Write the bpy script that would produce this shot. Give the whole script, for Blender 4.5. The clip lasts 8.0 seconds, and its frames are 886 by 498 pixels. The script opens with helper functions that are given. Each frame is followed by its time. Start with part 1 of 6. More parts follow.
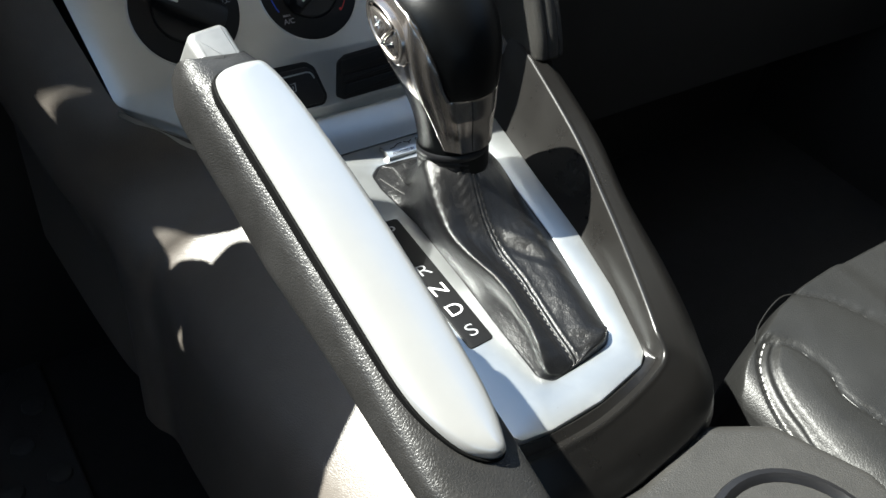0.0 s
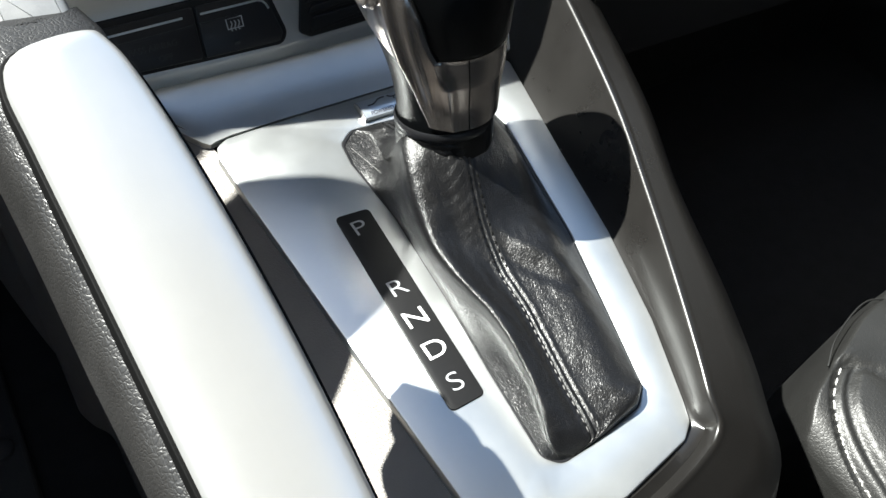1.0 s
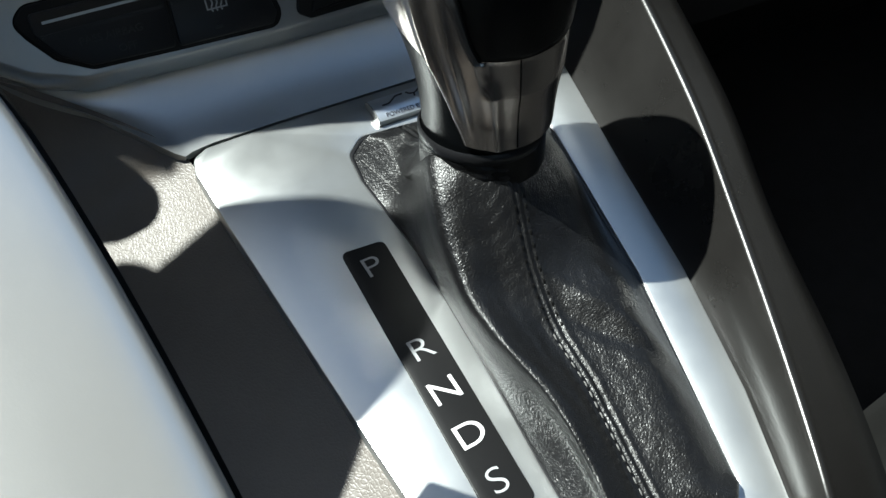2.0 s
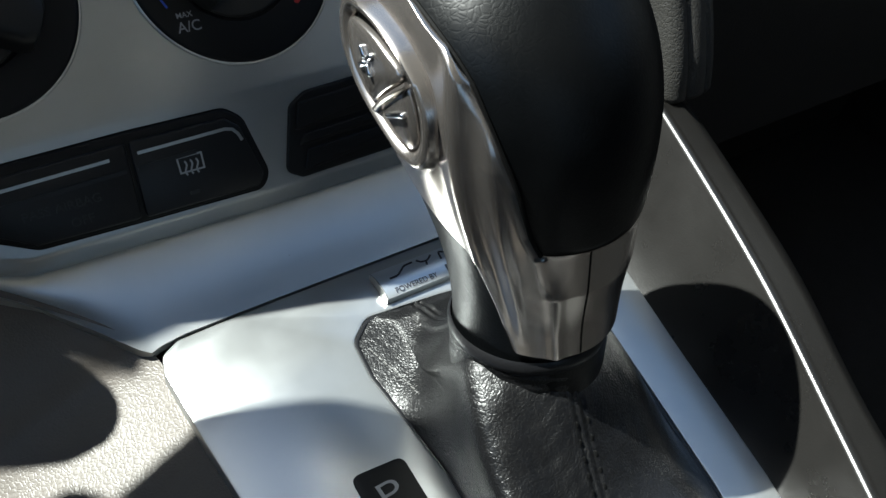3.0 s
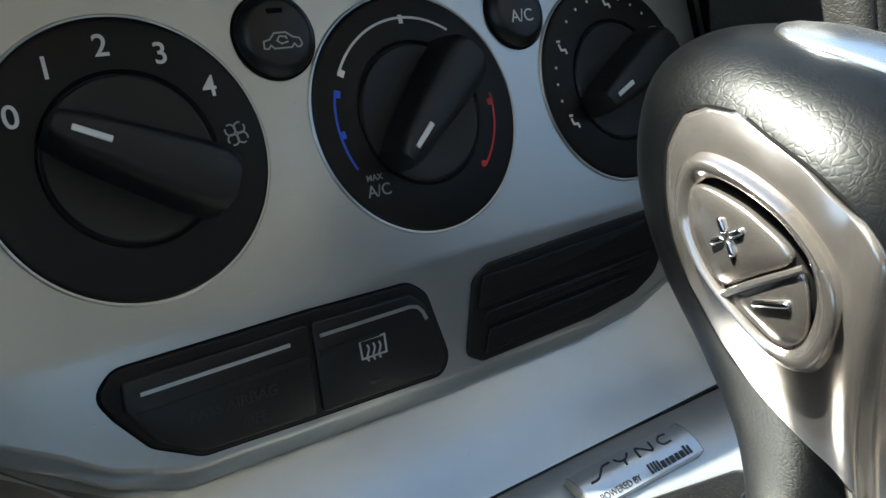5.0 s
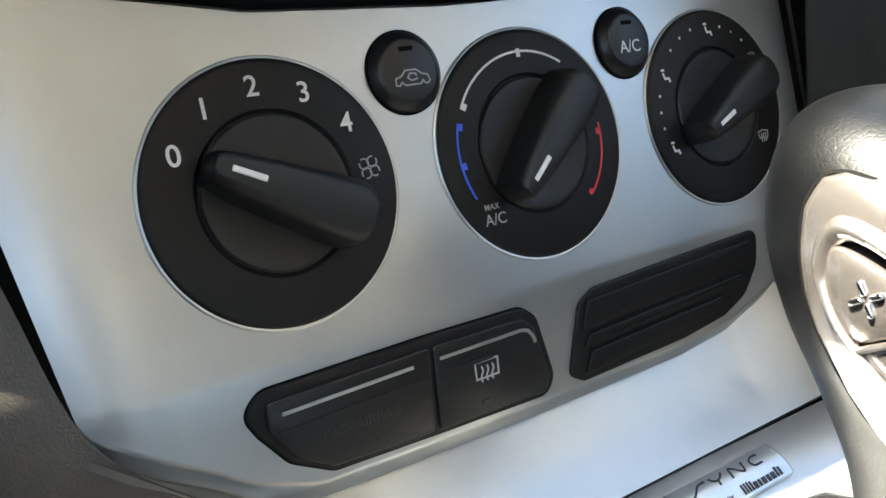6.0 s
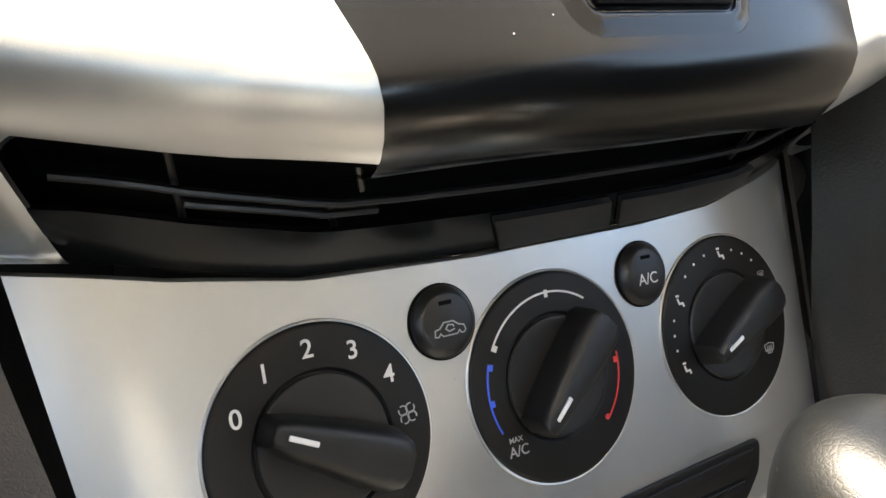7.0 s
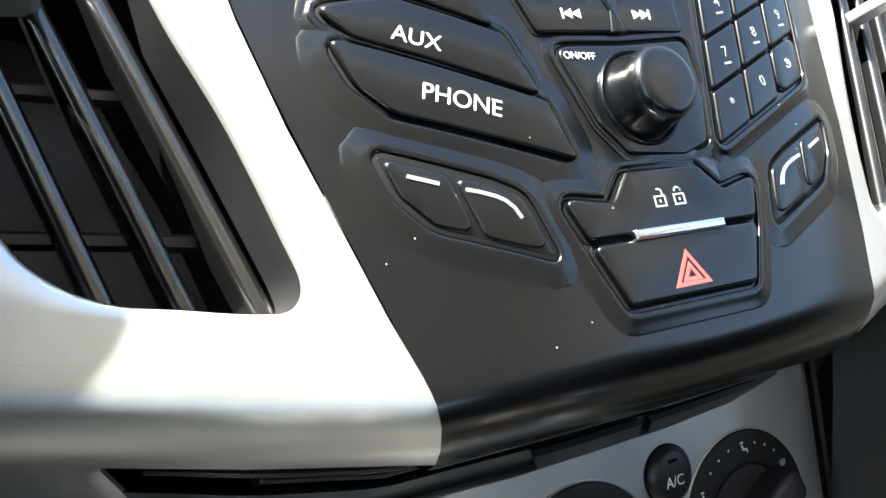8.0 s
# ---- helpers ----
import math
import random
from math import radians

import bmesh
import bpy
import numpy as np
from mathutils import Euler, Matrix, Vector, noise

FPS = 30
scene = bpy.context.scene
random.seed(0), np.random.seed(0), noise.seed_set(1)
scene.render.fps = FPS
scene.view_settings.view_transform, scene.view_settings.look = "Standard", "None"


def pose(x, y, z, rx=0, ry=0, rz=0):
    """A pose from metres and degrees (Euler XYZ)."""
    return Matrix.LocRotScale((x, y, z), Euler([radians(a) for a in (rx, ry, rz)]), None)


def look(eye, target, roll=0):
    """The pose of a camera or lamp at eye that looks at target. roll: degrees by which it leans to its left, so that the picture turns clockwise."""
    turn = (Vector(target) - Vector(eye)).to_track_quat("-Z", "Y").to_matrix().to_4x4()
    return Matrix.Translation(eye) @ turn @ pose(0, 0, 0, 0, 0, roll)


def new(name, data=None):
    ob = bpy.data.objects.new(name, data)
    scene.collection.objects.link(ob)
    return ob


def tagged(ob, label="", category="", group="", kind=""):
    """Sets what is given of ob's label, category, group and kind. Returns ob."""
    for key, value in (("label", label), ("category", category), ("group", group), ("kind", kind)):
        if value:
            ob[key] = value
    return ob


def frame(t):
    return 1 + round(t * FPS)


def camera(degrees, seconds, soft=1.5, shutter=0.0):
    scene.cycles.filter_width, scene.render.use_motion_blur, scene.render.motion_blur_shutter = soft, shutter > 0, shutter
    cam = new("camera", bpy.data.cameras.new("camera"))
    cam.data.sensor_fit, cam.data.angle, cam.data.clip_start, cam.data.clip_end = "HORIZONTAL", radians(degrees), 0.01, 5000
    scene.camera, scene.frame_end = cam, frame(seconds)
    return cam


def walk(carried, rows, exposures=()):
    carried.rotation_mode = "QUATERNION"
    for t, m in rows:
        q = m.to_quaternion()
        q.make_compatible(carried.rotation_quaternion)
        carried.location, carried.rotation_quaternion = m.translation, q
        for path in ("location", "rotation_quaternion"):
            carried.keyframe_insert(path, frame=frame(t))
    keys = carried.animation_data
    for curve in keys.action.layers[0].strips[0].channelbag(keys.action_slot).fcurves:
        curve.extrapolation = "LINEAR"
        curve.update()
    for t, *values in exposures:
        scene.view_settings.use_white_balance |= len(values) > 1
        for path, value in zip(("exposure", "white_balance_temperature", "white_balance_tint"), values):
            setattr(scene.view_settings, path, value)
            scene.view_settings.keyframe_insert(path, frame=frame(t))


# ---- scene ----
cam = camera(54.66, 8.0)
PATH = [
    (0, (-0.2168, -0.2058, 0.3131), (-0.0767, -0.0361, 0.1093), 8.57),
    (0.5, (-0.1747, -0.1621, 0.2990), (-0.0482, -0.0004, 0.0804), 8.93),
    (1, (-0.1309, -0.1190, 0.2671), (-0.0124, 0.0313, 0.0361), 9.74),
    (1.2, (-0.1217, -0.1018, 0.2579), (-0.0097, 0.0382, 0.0174), 10.14),
    (2.3, (-0.0979, -0.0466, 0.2158), (0.0164, 0.0979, -0.0209), 10.29),
    (2.5, (-0.0962, -0.0369, 0.2112), (0.0218, 0.1096, -0.0224), 10.64),
    (3, (-0.0882, -0.0029, 0.2008), (0.0490, 0.1559, -0.0136), 10.73),
    (3.5, (-0.0922, 0.0198, 0.1880), (0.0662, 0.1812, -0.0091), 11.60),
    (4, (-0.1000, 0.0287, 0.1874), (0.0768, 0.1838, 0.0012), 14.57),
    (4.5, (-0.1122, 0.0470, 0.1776), (0.0663, 0.2136, 0.0032), 14.03),
    (5, (-0.1257, 0.0602, 0.1725), (0.0415, 0.2422, 0.0024), 12.18),
    (5.2, (-0.1305, 0.0639, 0.1718), (0.0329, 0.2510, 0.0036), 11.48),
    (6.3, (-0.1481, 0.0765, 0.1973), (0.0067, 0.2589, 0.0163), 12.86),
    (6.5, (-0.1492, 0.0796, 0.2076), (0.0065, 0.2624, 0.0278), 13.51),
    (7, (-0.1523, 0.0949, 0.2372), (0.0046, 0.2877, 0.0692), 14.35),
    (7.5, (-0.1547, 0.1075, 0.2668), (-0.0013, 0.3086, 0.1054), 13.78),
    (8, (-0.1595, 0.1187, 0.2965), (-0.0094, 0.3199, 0.1323), 14.03),
]
walk(cam, [(t, look(eye, target, roll)) for t, eye, target, roll in PATH],
     [(0.0, 2.28, 6300, 1), (0.5, 2.0, 6200, 0), (1.0, 2.28, 6250, 2), (1.2, 2.2, 6200, 1), (2.3, 1.5, 6000, -3), (2.6, 1.5, 6000, -3), (3.0, 1.9, 6050, -2), (3.5, 2.4, 6050, -2),
      (4.0, 2.9, 6300, -2), (4.5, 2.82, 6250, -3), (5.2, 3.0, 6700, -2), (6.3, 4.35, 7300, 4), (6.6, 4.4, 7500, 6), (7.0, 4.55, 8000, 8), (7.5, 4.2, 7400, 6), (8.0, 3.95, 6750, 3)])

# ---- light: sun through the windscreen, sky through the windows ----
SUN_DIR = Vector((-0.553, 0.50, 1.0)).normalized()      # towards the sun
world = bpy.data.worlds.new("world")
scene.world = world
world.use_nodes = True
wn = world.node_tree.nodes
sky = wn.new("ShaderNodeTexSky")
sky.sky_type = 'NISHITA'
sky.sun_disc = False
sky.sun_elevation = math.asin(SUN_DIR.z)
sky.sun_rotation = math.atan2(SUN_DIR.x, SUN_DIR.y)
sky.ozone_density = 0.4
wn["Background"].inputs["Strength"].default_value = 0.056
world.node_tree.links.new(sky.outputs[0], wn["Background"].inputs["Color"])
sun = new("sun", bpy.data.lights.new("sun", 'SUN'))
sun.data.energy = 5.0
sun.data.angle = radians(0.5)
sun.data.color = (1.0, 0.94, 0.885)
sun.matrix_world = look(SUN_DIR * 3, (0, 0, 0))


# ---- materials ----
def material(name, color, rough=0.5, metal=0.0, grain=0.0, grain_size=400.0, kind='noise', mottle=0.0, mottle_size=25.0,
             coat=0.0, rough_var=0.0, spec=0.5, sheen=0.0, second=None, crease=0.0, specks=0.0):
    """A surface with grain (bump at grain_size per metre) and slow blotches of tone and gloss."""
    m = bpy.data.materials.new(name)
    m.use_nodes = True
    t = m.node_tree
    n, l = t.nodes, t.links
    b = n["Principled BSDF"]
    b.inputs["Base Color"].default_value = (*color, 1)
    b.inputs["Roughness"].default_value = rough
    b.inputs["Metallic"].default_value = metal
    b.inputs["Specular IOR Level"].default_value = spec
    b.inputs["Coat Weight"].default_value = coat
    b.inputs["Coat Roughness"].default_value = 0.15
    b.inputs["Sheen Weight"].default_value = sheen
    co = n.new("ShaderNodeTexCoord")
    if mottle or rough_var:
        ns = n.new("ShaderNodeTexNoise")
        ns.inputs["Scale"].default_value = mottle_size
        ns.inputs["Detail"].default_value = 6
        ns.inputs["Roughness"].default_value = 0.65
        l.new(co.outputs["Object"], ns.inputs["Vector"])
    if mottle:
        mx = n.new("ShaderNodeMix")
        mx.data_type = 'RGBA'
        lo = second or tuple(c * (1 - mottle) for c in color)
        mx.inputs[6].default_value = (*lo, 1)
        mx.inputs[7].default_value = (*color, 1)
        rp = n.new("ShaderNodeMapRange")
        rp.inputs[1].default_value, rp.inputs[2].default_value = 0.35, 0.6
        l.new(ns.outputs[0], rp.inputs[0])
        l.new(rp.outputs[0], mx.inputs[0])
        l.new(mx.outputs[2], b.inputs["Base Color"])
    if specks:
        # scattered grains of pale dust
        vo = n.new("ShaderNodeTexVoronoi")
        vo.inputs["Scale"].default_value = 150.0
        l.new(co.outputs["Object"], vo.inputs["Vector"])
        near = n.new("ShaderNodeMath")
        near.operation = 'LESS_THAN'
        near.inputs[1].default_value = 0.026
        l.new(vo.outputs["Distance"], near.inputs[0])
        some = n.new("ShaderNodeSeparateColor")
        l.new(vo.outputs["Color"], some.inputs[0])
        pick = n.new("ShaderNodeMath")
        pick.operation = 'LESS_THAN'
        pick.inputs[1].default_value = specks
        l.new(some.outputs[0], pick.inputs[0])
        both = n.new("ShaderNodeMath")
        both.operation = 'MULTIPLY'
        l.new(near.outputs[0], both.inputs[0])
        l.new(pick.outputs[0], both.inputs[1])
        dust = n.new("ShaderNodeMix")
        dust.data_type = 'RGBA'
        dust.inputs[7].default_value = (0.34, 0.33, 0.31, 1)
        l.new(both.outputs[0], dust.inputs[0])
        if mottle:
            l.new(mx.outputs[2], dust.inputs[6])
        else:
            dust.inputs[6].default_value = (*color, 1)
        l.new(dust.outputs[2], b.inputs["Base Color"])
    if rough_var:
        rr = n.new("ShaderNodeMapRange")
        rr.inputs[1].default_value, rr.inputs[2].default_value = 0.3, 0.7
        rr.inputs[3].default_value, rr.inputs[4].default_value = rough - rough_var, rough + rough_var
        l.new(ns.outputs[0], rr.inputs[0])
        l.new(rr.outputs[0], b.inputs["Roughness"])
    if grain:
        bp = n.new("ShaderNodeBump")
        bp.inputs["Strength"].default_value = min(1.0, grain)
        bp.inputs["Distance"].default_value = 0.35 / grain_size * max(1.0, grain)
        if kind == 'noise':
            g = n.new("ShaderNodeTexNoise")
            g.inputs["Scale"].default_value = grain_size
            g.inputs["Detail"].default_value = 2
            out = g.outputs[0]
        else:
            g = n.new("ShaderNodeTexVoronoi")
            g.feature = 'DISTANCE_TO_EDGE' if kind == 'cells' else 'SMOOTH_F1'
            g.inputs["Scale"].default_value = grain_size
            wob = n.new("ShaderNodeTexNoise")
            wob.inputs["Scale"].default_value = grain_size * 0.35
            l.new(co.outputs["Object"], wob.inputs["Vector"])
            ad = n.new("ShaderNodeVectorMath")
            ad.operation = 'MULTIPLY_ADD'
            ad.inputs[1].default_value = (2.2 / grain_size,) * 3
            l.new(wob.outputs["Color"], ad.inputs[0])
            l.new(co.outputs["Object"], ad.inputs[2])
            l.new(ad.outputs[0], g.inputs["Vector"])
            pw = n.new("ShaderNodeMath")
            pw.operation = 'MINIMUM'
            pw.inputs[1].default_value = 0.22 if kind == 'cells' else 1.0
            l.new(g.outputs[0], pw.inputs[0])
            out = pw.outputs[0]
        if kind == 'noise':
            l.new(co.outputs["Object"], g.inputs["Vector"])
        l.new(out, bp.inputs["Height"])
        if crease:
            cn = n.new("ShaderNodeTexNoise")
            cn.inputs["Scale"].default_value = crease
            cn.inputs["Detail"].default_value = 4
            cn.inputs["Distortion"].default_value = 1.6
            l.new(co.outputs["Object"], cn.inputs["Vector"])
            b2 = n.new("ShaderNodeBump")
            b2.inputs["Strength"].default_value = 0.26
            b2.inputs["Distance"].default_value = 0.35 / crease
            l.new(cn.outputs[0], b2.inputs["Height"])
            l.new(b2.outputs[0], bp.inputs["Normal"])
        l.new(bp.outputs[0], b.inputs["Normal"])
    return m


SILVER = material("silver_paint", (0.53, 0.545, 0.545), 0.35, 0.86, 0.10, 2600, mottle=0.06, mottle_size=30, rough_var=0.04, specks=0.12)
INLAY_METAL = material("satin_inlay", (0.64, 0.64, 0.635), 0.30, 0.74, 0.08, 2600, mottle=0.03, mottle_size=30, rough_var=0.015)
SATIN = material("satin_nickel", (0.42, 0.385, 0.36), 0.21, 0.92, 0.03, 2500, mottle=0.04, mottle_size=60, rough_var=0.03)
CAP_METAL = material("polished_nickel", (0.80, 0.80, 0.80), 0.27, 1.0, 0.03, 2500, rough_var=0.03)
BUTTON = material("frosted_metal", (0.27, 0.27, 0.265), 0.40, 0.55, 0.15, 2000, mottle=0.12, mottle_size=90, rough_var=0.06)
CHROME = material("chrome", (0.75, 0.76, 0.78), 0.12, 1.0, rough_var=0.04)
BLACK = material("black_plastic", (0.008, 0.008, 0.009), 0.36, 0.0, 0.2, 1800, mottle=0.15, rough_var=0.05, spec=0.45)
POD = material("black_satin_plastic", (0.0016, 0.0019, 0.0024), 0.21, 0.0, 0.05, 2600, mottle=0.15, rough_var=0.012, spec=0.46, specks=0.35)
SLAT_BLACK = material("gloss_black_slat", (0.0035, 0.0035, 0.0038), 0.20, 0.0, 0.05, 2600, mottle=0.15, rough_var=0.03, spec=1.0)
HANDLE = material("soft_black_plastic", (0.0075, 0.0075, 0.008), 0.47, 0.0, 0.15, 2200, mottle=0.15, rough_var=0.05, spec=0.45)
DIAL = material("dial_black", (0.0045, 0.0045, 0.0048), 0.5, 0.0, 0.1, 2400, rough_var=0.05, spec=0.28)
GAP = material("dark_gap", (0.0018, 0.0018, 0.0018), 0.7, 0.0, 0.2, 900, mottle=0.3, spec=0.1)
LEATHER = material("black_leather", (0.0042, 0.0042, 0.0046), 0.35, 0.0, 0.66, 1050, 'cells', mottle=0.2, mottle_size=40, rough_var=0.03, spec=0.50, crease=520.0)
KNOB_LEATHER = material("knob_leather", (0.0014, 0.0017, 0.0020), 0.38, 0.0, 0.16, 700, 'cells', mottle=0.2, mottle_size=60, rough_var=0.04, spec=0.22)
GRIP = material("grained_grip", (0.019, 0.0185, 0.018), 0.42, 0.0, 0.75, 900, 'cells', mottle=0.25, mottle_size=50, rough_var=0.06, spec=0.42)
CONSOLE = material("console_plastic", (0.0090, 0.0084, 0.0078), 0.29, 0.0, 0.15, 1500, mottle=0.15, mottle_size=30, rough_var=0.03, spec=0.46)
SIDE = material("grained_side_plastic", (0.105, 0.092, 0.080), 0.42, 0.0, 0.5, 800, 'cells', mottle=0.2, mottle_size=18, rough_var=0.05, spec=0.5)
REST = material("grained_rest", (0.030, 0.029, 0.027), 0.40, 0.0, 0.7, 700, 'cells', mottle=0.2, mottle_size=18, rough_var=0.05, spec=0.5)
SEAT = material("grey_leather", (0.012, 0.012, 0.0115), 0.44, 0.0, 0.4, 560, 'cells', mottle=0.2, mottle_size=14, rough_var=0.05, spec=0.42)
CARPET = material("dark_carpet", (0.007, 0.007, 0.0075), 0.95, 0.0, 0.9, 700, mottle=0.5, mottle_size=60)
RUBBER = material("black_rubber", (0.030, 0.030, 0.030), 0.7, 0.0, 0.4, 700, mottle=0.3)
# Unseen roof lining; pale warm tone chosen to bounce light into shaded parts.
HEADLINER = material("grey_headliner", (0.70, 0.66, 0.60), 0.9, 0.0, 0.4, 900, mottle=0.15)
TRIM_DARK = material("dark_door_trim", (0.012, 0.0117, 0.0115), 0.6, 0.0, 0.4, 600, mottle=0.2)
# Unseen ground; pale tone chosen to bounce light through the windows.
GROUND = material("bounce_ground", (0.46, 0.445, 0.415), 0.9, 0.0, 0.3, 60, mottle=0.25, mottle_size=0.8)
WHITE = material("white_print", (0.72, 0.72, 0.72), 0.5, mottle=0.08, mottle_size=300)
GREY_PRINT = material("grey_print", (0.32, 0.33, 0.34), 0.5, mottle=0.08, mottle_size=300)
DIM_PRINT = material("dim_print", (0.17, 0.175, 0.18), 0.5, mottle=0.08, mottle_size=300)
DARK_PRINT = material("dark_print", (0.02, 0.02, 0.03), 0.4, mottle=0.1, mottle_size=300)
RED = material("red_print", (0.55, 0.03, 0.03), 0.5, mottle=0.1, mottle_size=300)
BLUE = material("blue_print", (0.02, 0.09, 0.65), 0.5, mottle=0.1, mottle_size=300)
ORANGE = material("orange_print", (0.36, 0.045, 0.040), 0.5, mottle=0.1, mottle_size=300)
THREAD = material("grey_thread", (0.12, 0.118, 0.115), 0.7, 0.0, 0.5, 2500, mottle=0.2, mottle_size=400)
SEAT_THREAD = material("pale_thread", (0.40, 0.395, 0.38), 0.7, 0.0, 0.5, 2500, mottle=0.2, mottle_size=400)
BADGE = material("brushed_badge", (0.62, 0.66, 0.70), 0.3, 0.8, 0.1, 2500, mottle=0.1, mottle_size=90)


# ---- building helpers ----
def thing(name, label, category, group="", kind="", at=(0, 0, 0)):
    ob = new(name)
    ob.empty_display_size = 0.02
    ob.location = at
    return tagged(ob, label, category, group, kind)


def finish(bm, smooth=True, angle=38.0, name="mesh"):
    bmesh.ops.recalc_face_normals(bm, faces=bm.faces)
    me = bpy.data.meshes.new(name)
    bm.to_mesh(me)
    bm.free()
    if smooth:
        me.polygons.foreach_set("use_smooth", [True] * len(me.polygons))
        me.set_sharp_from_angle(angle=radians(angle))
    return me


def part(name, bm, mat, parent=None, label="", smooth=True, angle=38.0):
    me = bm if isinstance(bm, bpy.types.Mesh) else finish(bm, smooth, angle, name)
    me.materials.clear()
    me.materials.append(mat)
    ob = new(name, me)
    if parent is not None:
        ob.parent = parent
        up = parent
        shift = Vector((0, 0, 0))
        while up is not None:
            shift += up.location
            up = up.parent
        ob.matrix_parent_inverse = Matrix.Identity(4)
        ob.location = -shift
    if label:
        ob["label"] = label
    return ob


def axes(origin, x, y, z):
    m = Matrix.Identity(4)
    for c, v in enumerate((x, y, z, origin)):
        for r in range(3):
            m[r][c] = v[r]
    return m


def fillet(pts, r, n=6):
    """A closed outline with its corners rounded; r is one radius or one for each corner."""
    out = []
    k = len(pts)
    for i in range(k):
        p0, p1, p2 = Vector(pts[i - 1]), Vector(pts[i]), Vector(pts[(i + 1) % k])
        rad = r[i] if isinstance(r, (list, tuple)) else r
        a, b = p0 - p1, p2 - p1
        la, lb = a.length, b.length
        if rad <= 0 or la < 1e-9 or lb < 1e-9:
            out.append(p1)
            continue
        ang = a.angle(b)
        d = min(rad / math.tan(ang / 2), la * 0.48, lb * 0.48)
        s, e = p1 + a.normalized() * d, p1 + b.normalized() * d
        for j in range(n + 1):
            t = j / n
            out.append((1 - t) ** 2 * s + 2 * t * (1 - t) * p1 + t * t * e)
    return [tuple(p) for p in out]


def smooth_closed(pts, n=8):
    """A closed smooth curve through the points."""
    k, out = len(pts), []
    for i in range(k):
        p0, p1, p2, p3 = (Vector(pts[(i + j - 1) % k]) for j in range(4))
        for j in range(n):
            t = j / n
            out.append(tuple(0.5 * (2 * p1 + (p2 - p0) * t + (2 * p0 - 5 * p1 + 4 * p2 - p3) * t * t + (3 * p1 - p0 - 3 * p2 + p3) * t ** 3)))
    return out


def smooth_open(pts, n=8):
    pts = [Vector(p) for p in pts]
    pts = [2 * pts[0] - pts[1]] + pts + [2 * pts[-1] - pts[-2]]
    out = []
    for i in range(1, len(pts) - 2):
        p0, p1, p2, p3 = pts[i - 1:i + 3]
        for j in range(n):
            t = j / n
            out.append(0.5 * (2 * p1 + (p2 - p0) * t + (2 * p0 - 5 * p1 + 4 * p2 - p3) * t * t + (3 * p1 - p0 - 3 * p2 + p3) * t ** 3))
    out.append(pts[-2])
    return out


def offset(pts, d):
    """The closed outline moved inwards by d."""
    k = len(pts)
    area = sum(pts[i - 1][0] * pts[i][1] - pts[i][0] * pts[i - 1][1] for i in range(k))
    s = 1 if area > 0 else -1
    out = []
    for i in range(k):
        a, b = Vector(pts[i]) - Vector(pts[i - 1]), Vector(pts[(i + 1) % k]) - Vector(pts[i])
        if a.length < 1e-9:
            a = b
        if b.length < 1e-9:
            b = a
        n1, n2 = Vector((-a.y, a.x)).normalized() * s, Vector((-b.y, b.x)).normalized() * s
        n = n1 + n2
        n = n / max(0.35, n.length_squared / 2) if n.length > 1e-6 else n1
        out.append((pts[i][0] + n.x * d, pts[i][1] + n.y * d))
    return out


def plate(outline, m, w0, w1, bevel=0.0006, bm=None, steps=3):
    """A flat piece of that outline between the heights w0 and w1 of the frame m, with rounded top edges."""
    bm = bm or bmesh.new()
    bevel = min(bevel, abs(w1 - w0) * 0.95)
    sg = 1 if w1 > w0 else -1
    levels = [(0.0, w0)]
    for i in range(steps + 1):
        a = i / steps * math.pi / 2
        levels.append((bevel * (1 - math.cos(a)), w1 - sg * bevel * (1 - math.sin(a))))
    rings = []
    for d, w in levels:
        ring = offset(outline, d) if d > 0 else outline
        rings.append([bm.verts.new(m @ Vector((p[0], p[1], w))) for p in ring])
    k = len(outline)
    for a, b in zip(rings, rings[1:]):
        for i in range(k):
            bm.faces.new((a[i - 1], a[i], b[i], b[i - 1]))
    bm.faces.new(rings[-1])
    bm.faces.new(rings[0][::-1])
    return bm


def ring_plate(outer, inner, m, w0, w1, bevel=0.0008):
    """A flat frame with a hole; its top edges are rounded outside and inside."""
    bm = bmesh.new()

    def loop(pts, w):
        return [bm.verts.new(m @ Vector((p[0], p[1], w))) for p in pts]

    def strip(a, b):
        for i in range(len(a)):
            bm.faces.new((a[i - 1], a[i], b[i], b[i - 1]))

    o0, o1, o2, o3 = loop(outer, w0), loop(outer, w1 - bevel), loop(offset(outer, bevel * 0.3), w1 - bevel * 0.3), loop(offset(outer, bevel), w1)
    i0, i1, i2, i3 = loop(inner, w0), loop(inner, w1 - bevel), loop(offset(inner, -bevel * 0.3), w1 - bevel * 0.3), loop(offset(inner, -bevel), w1)
    for a, b in ((o0, o1), (o1, o2), (o2, o3), (i0, i1), (i1, i2), (i2, i3)):
        strip(a, b)
    edges = []
    for lp in (o3, i3):
        for i in range(len(lp)):
            edges.append(bm.edges.get((lp[i - 1], lp[i])) or bm.edges.new((lp[i - 1], lp[i])))
    bmesh.ops.triangle_fill(bm, use_beauty=True, use_dissolve=False, edges=edges)
    return bm


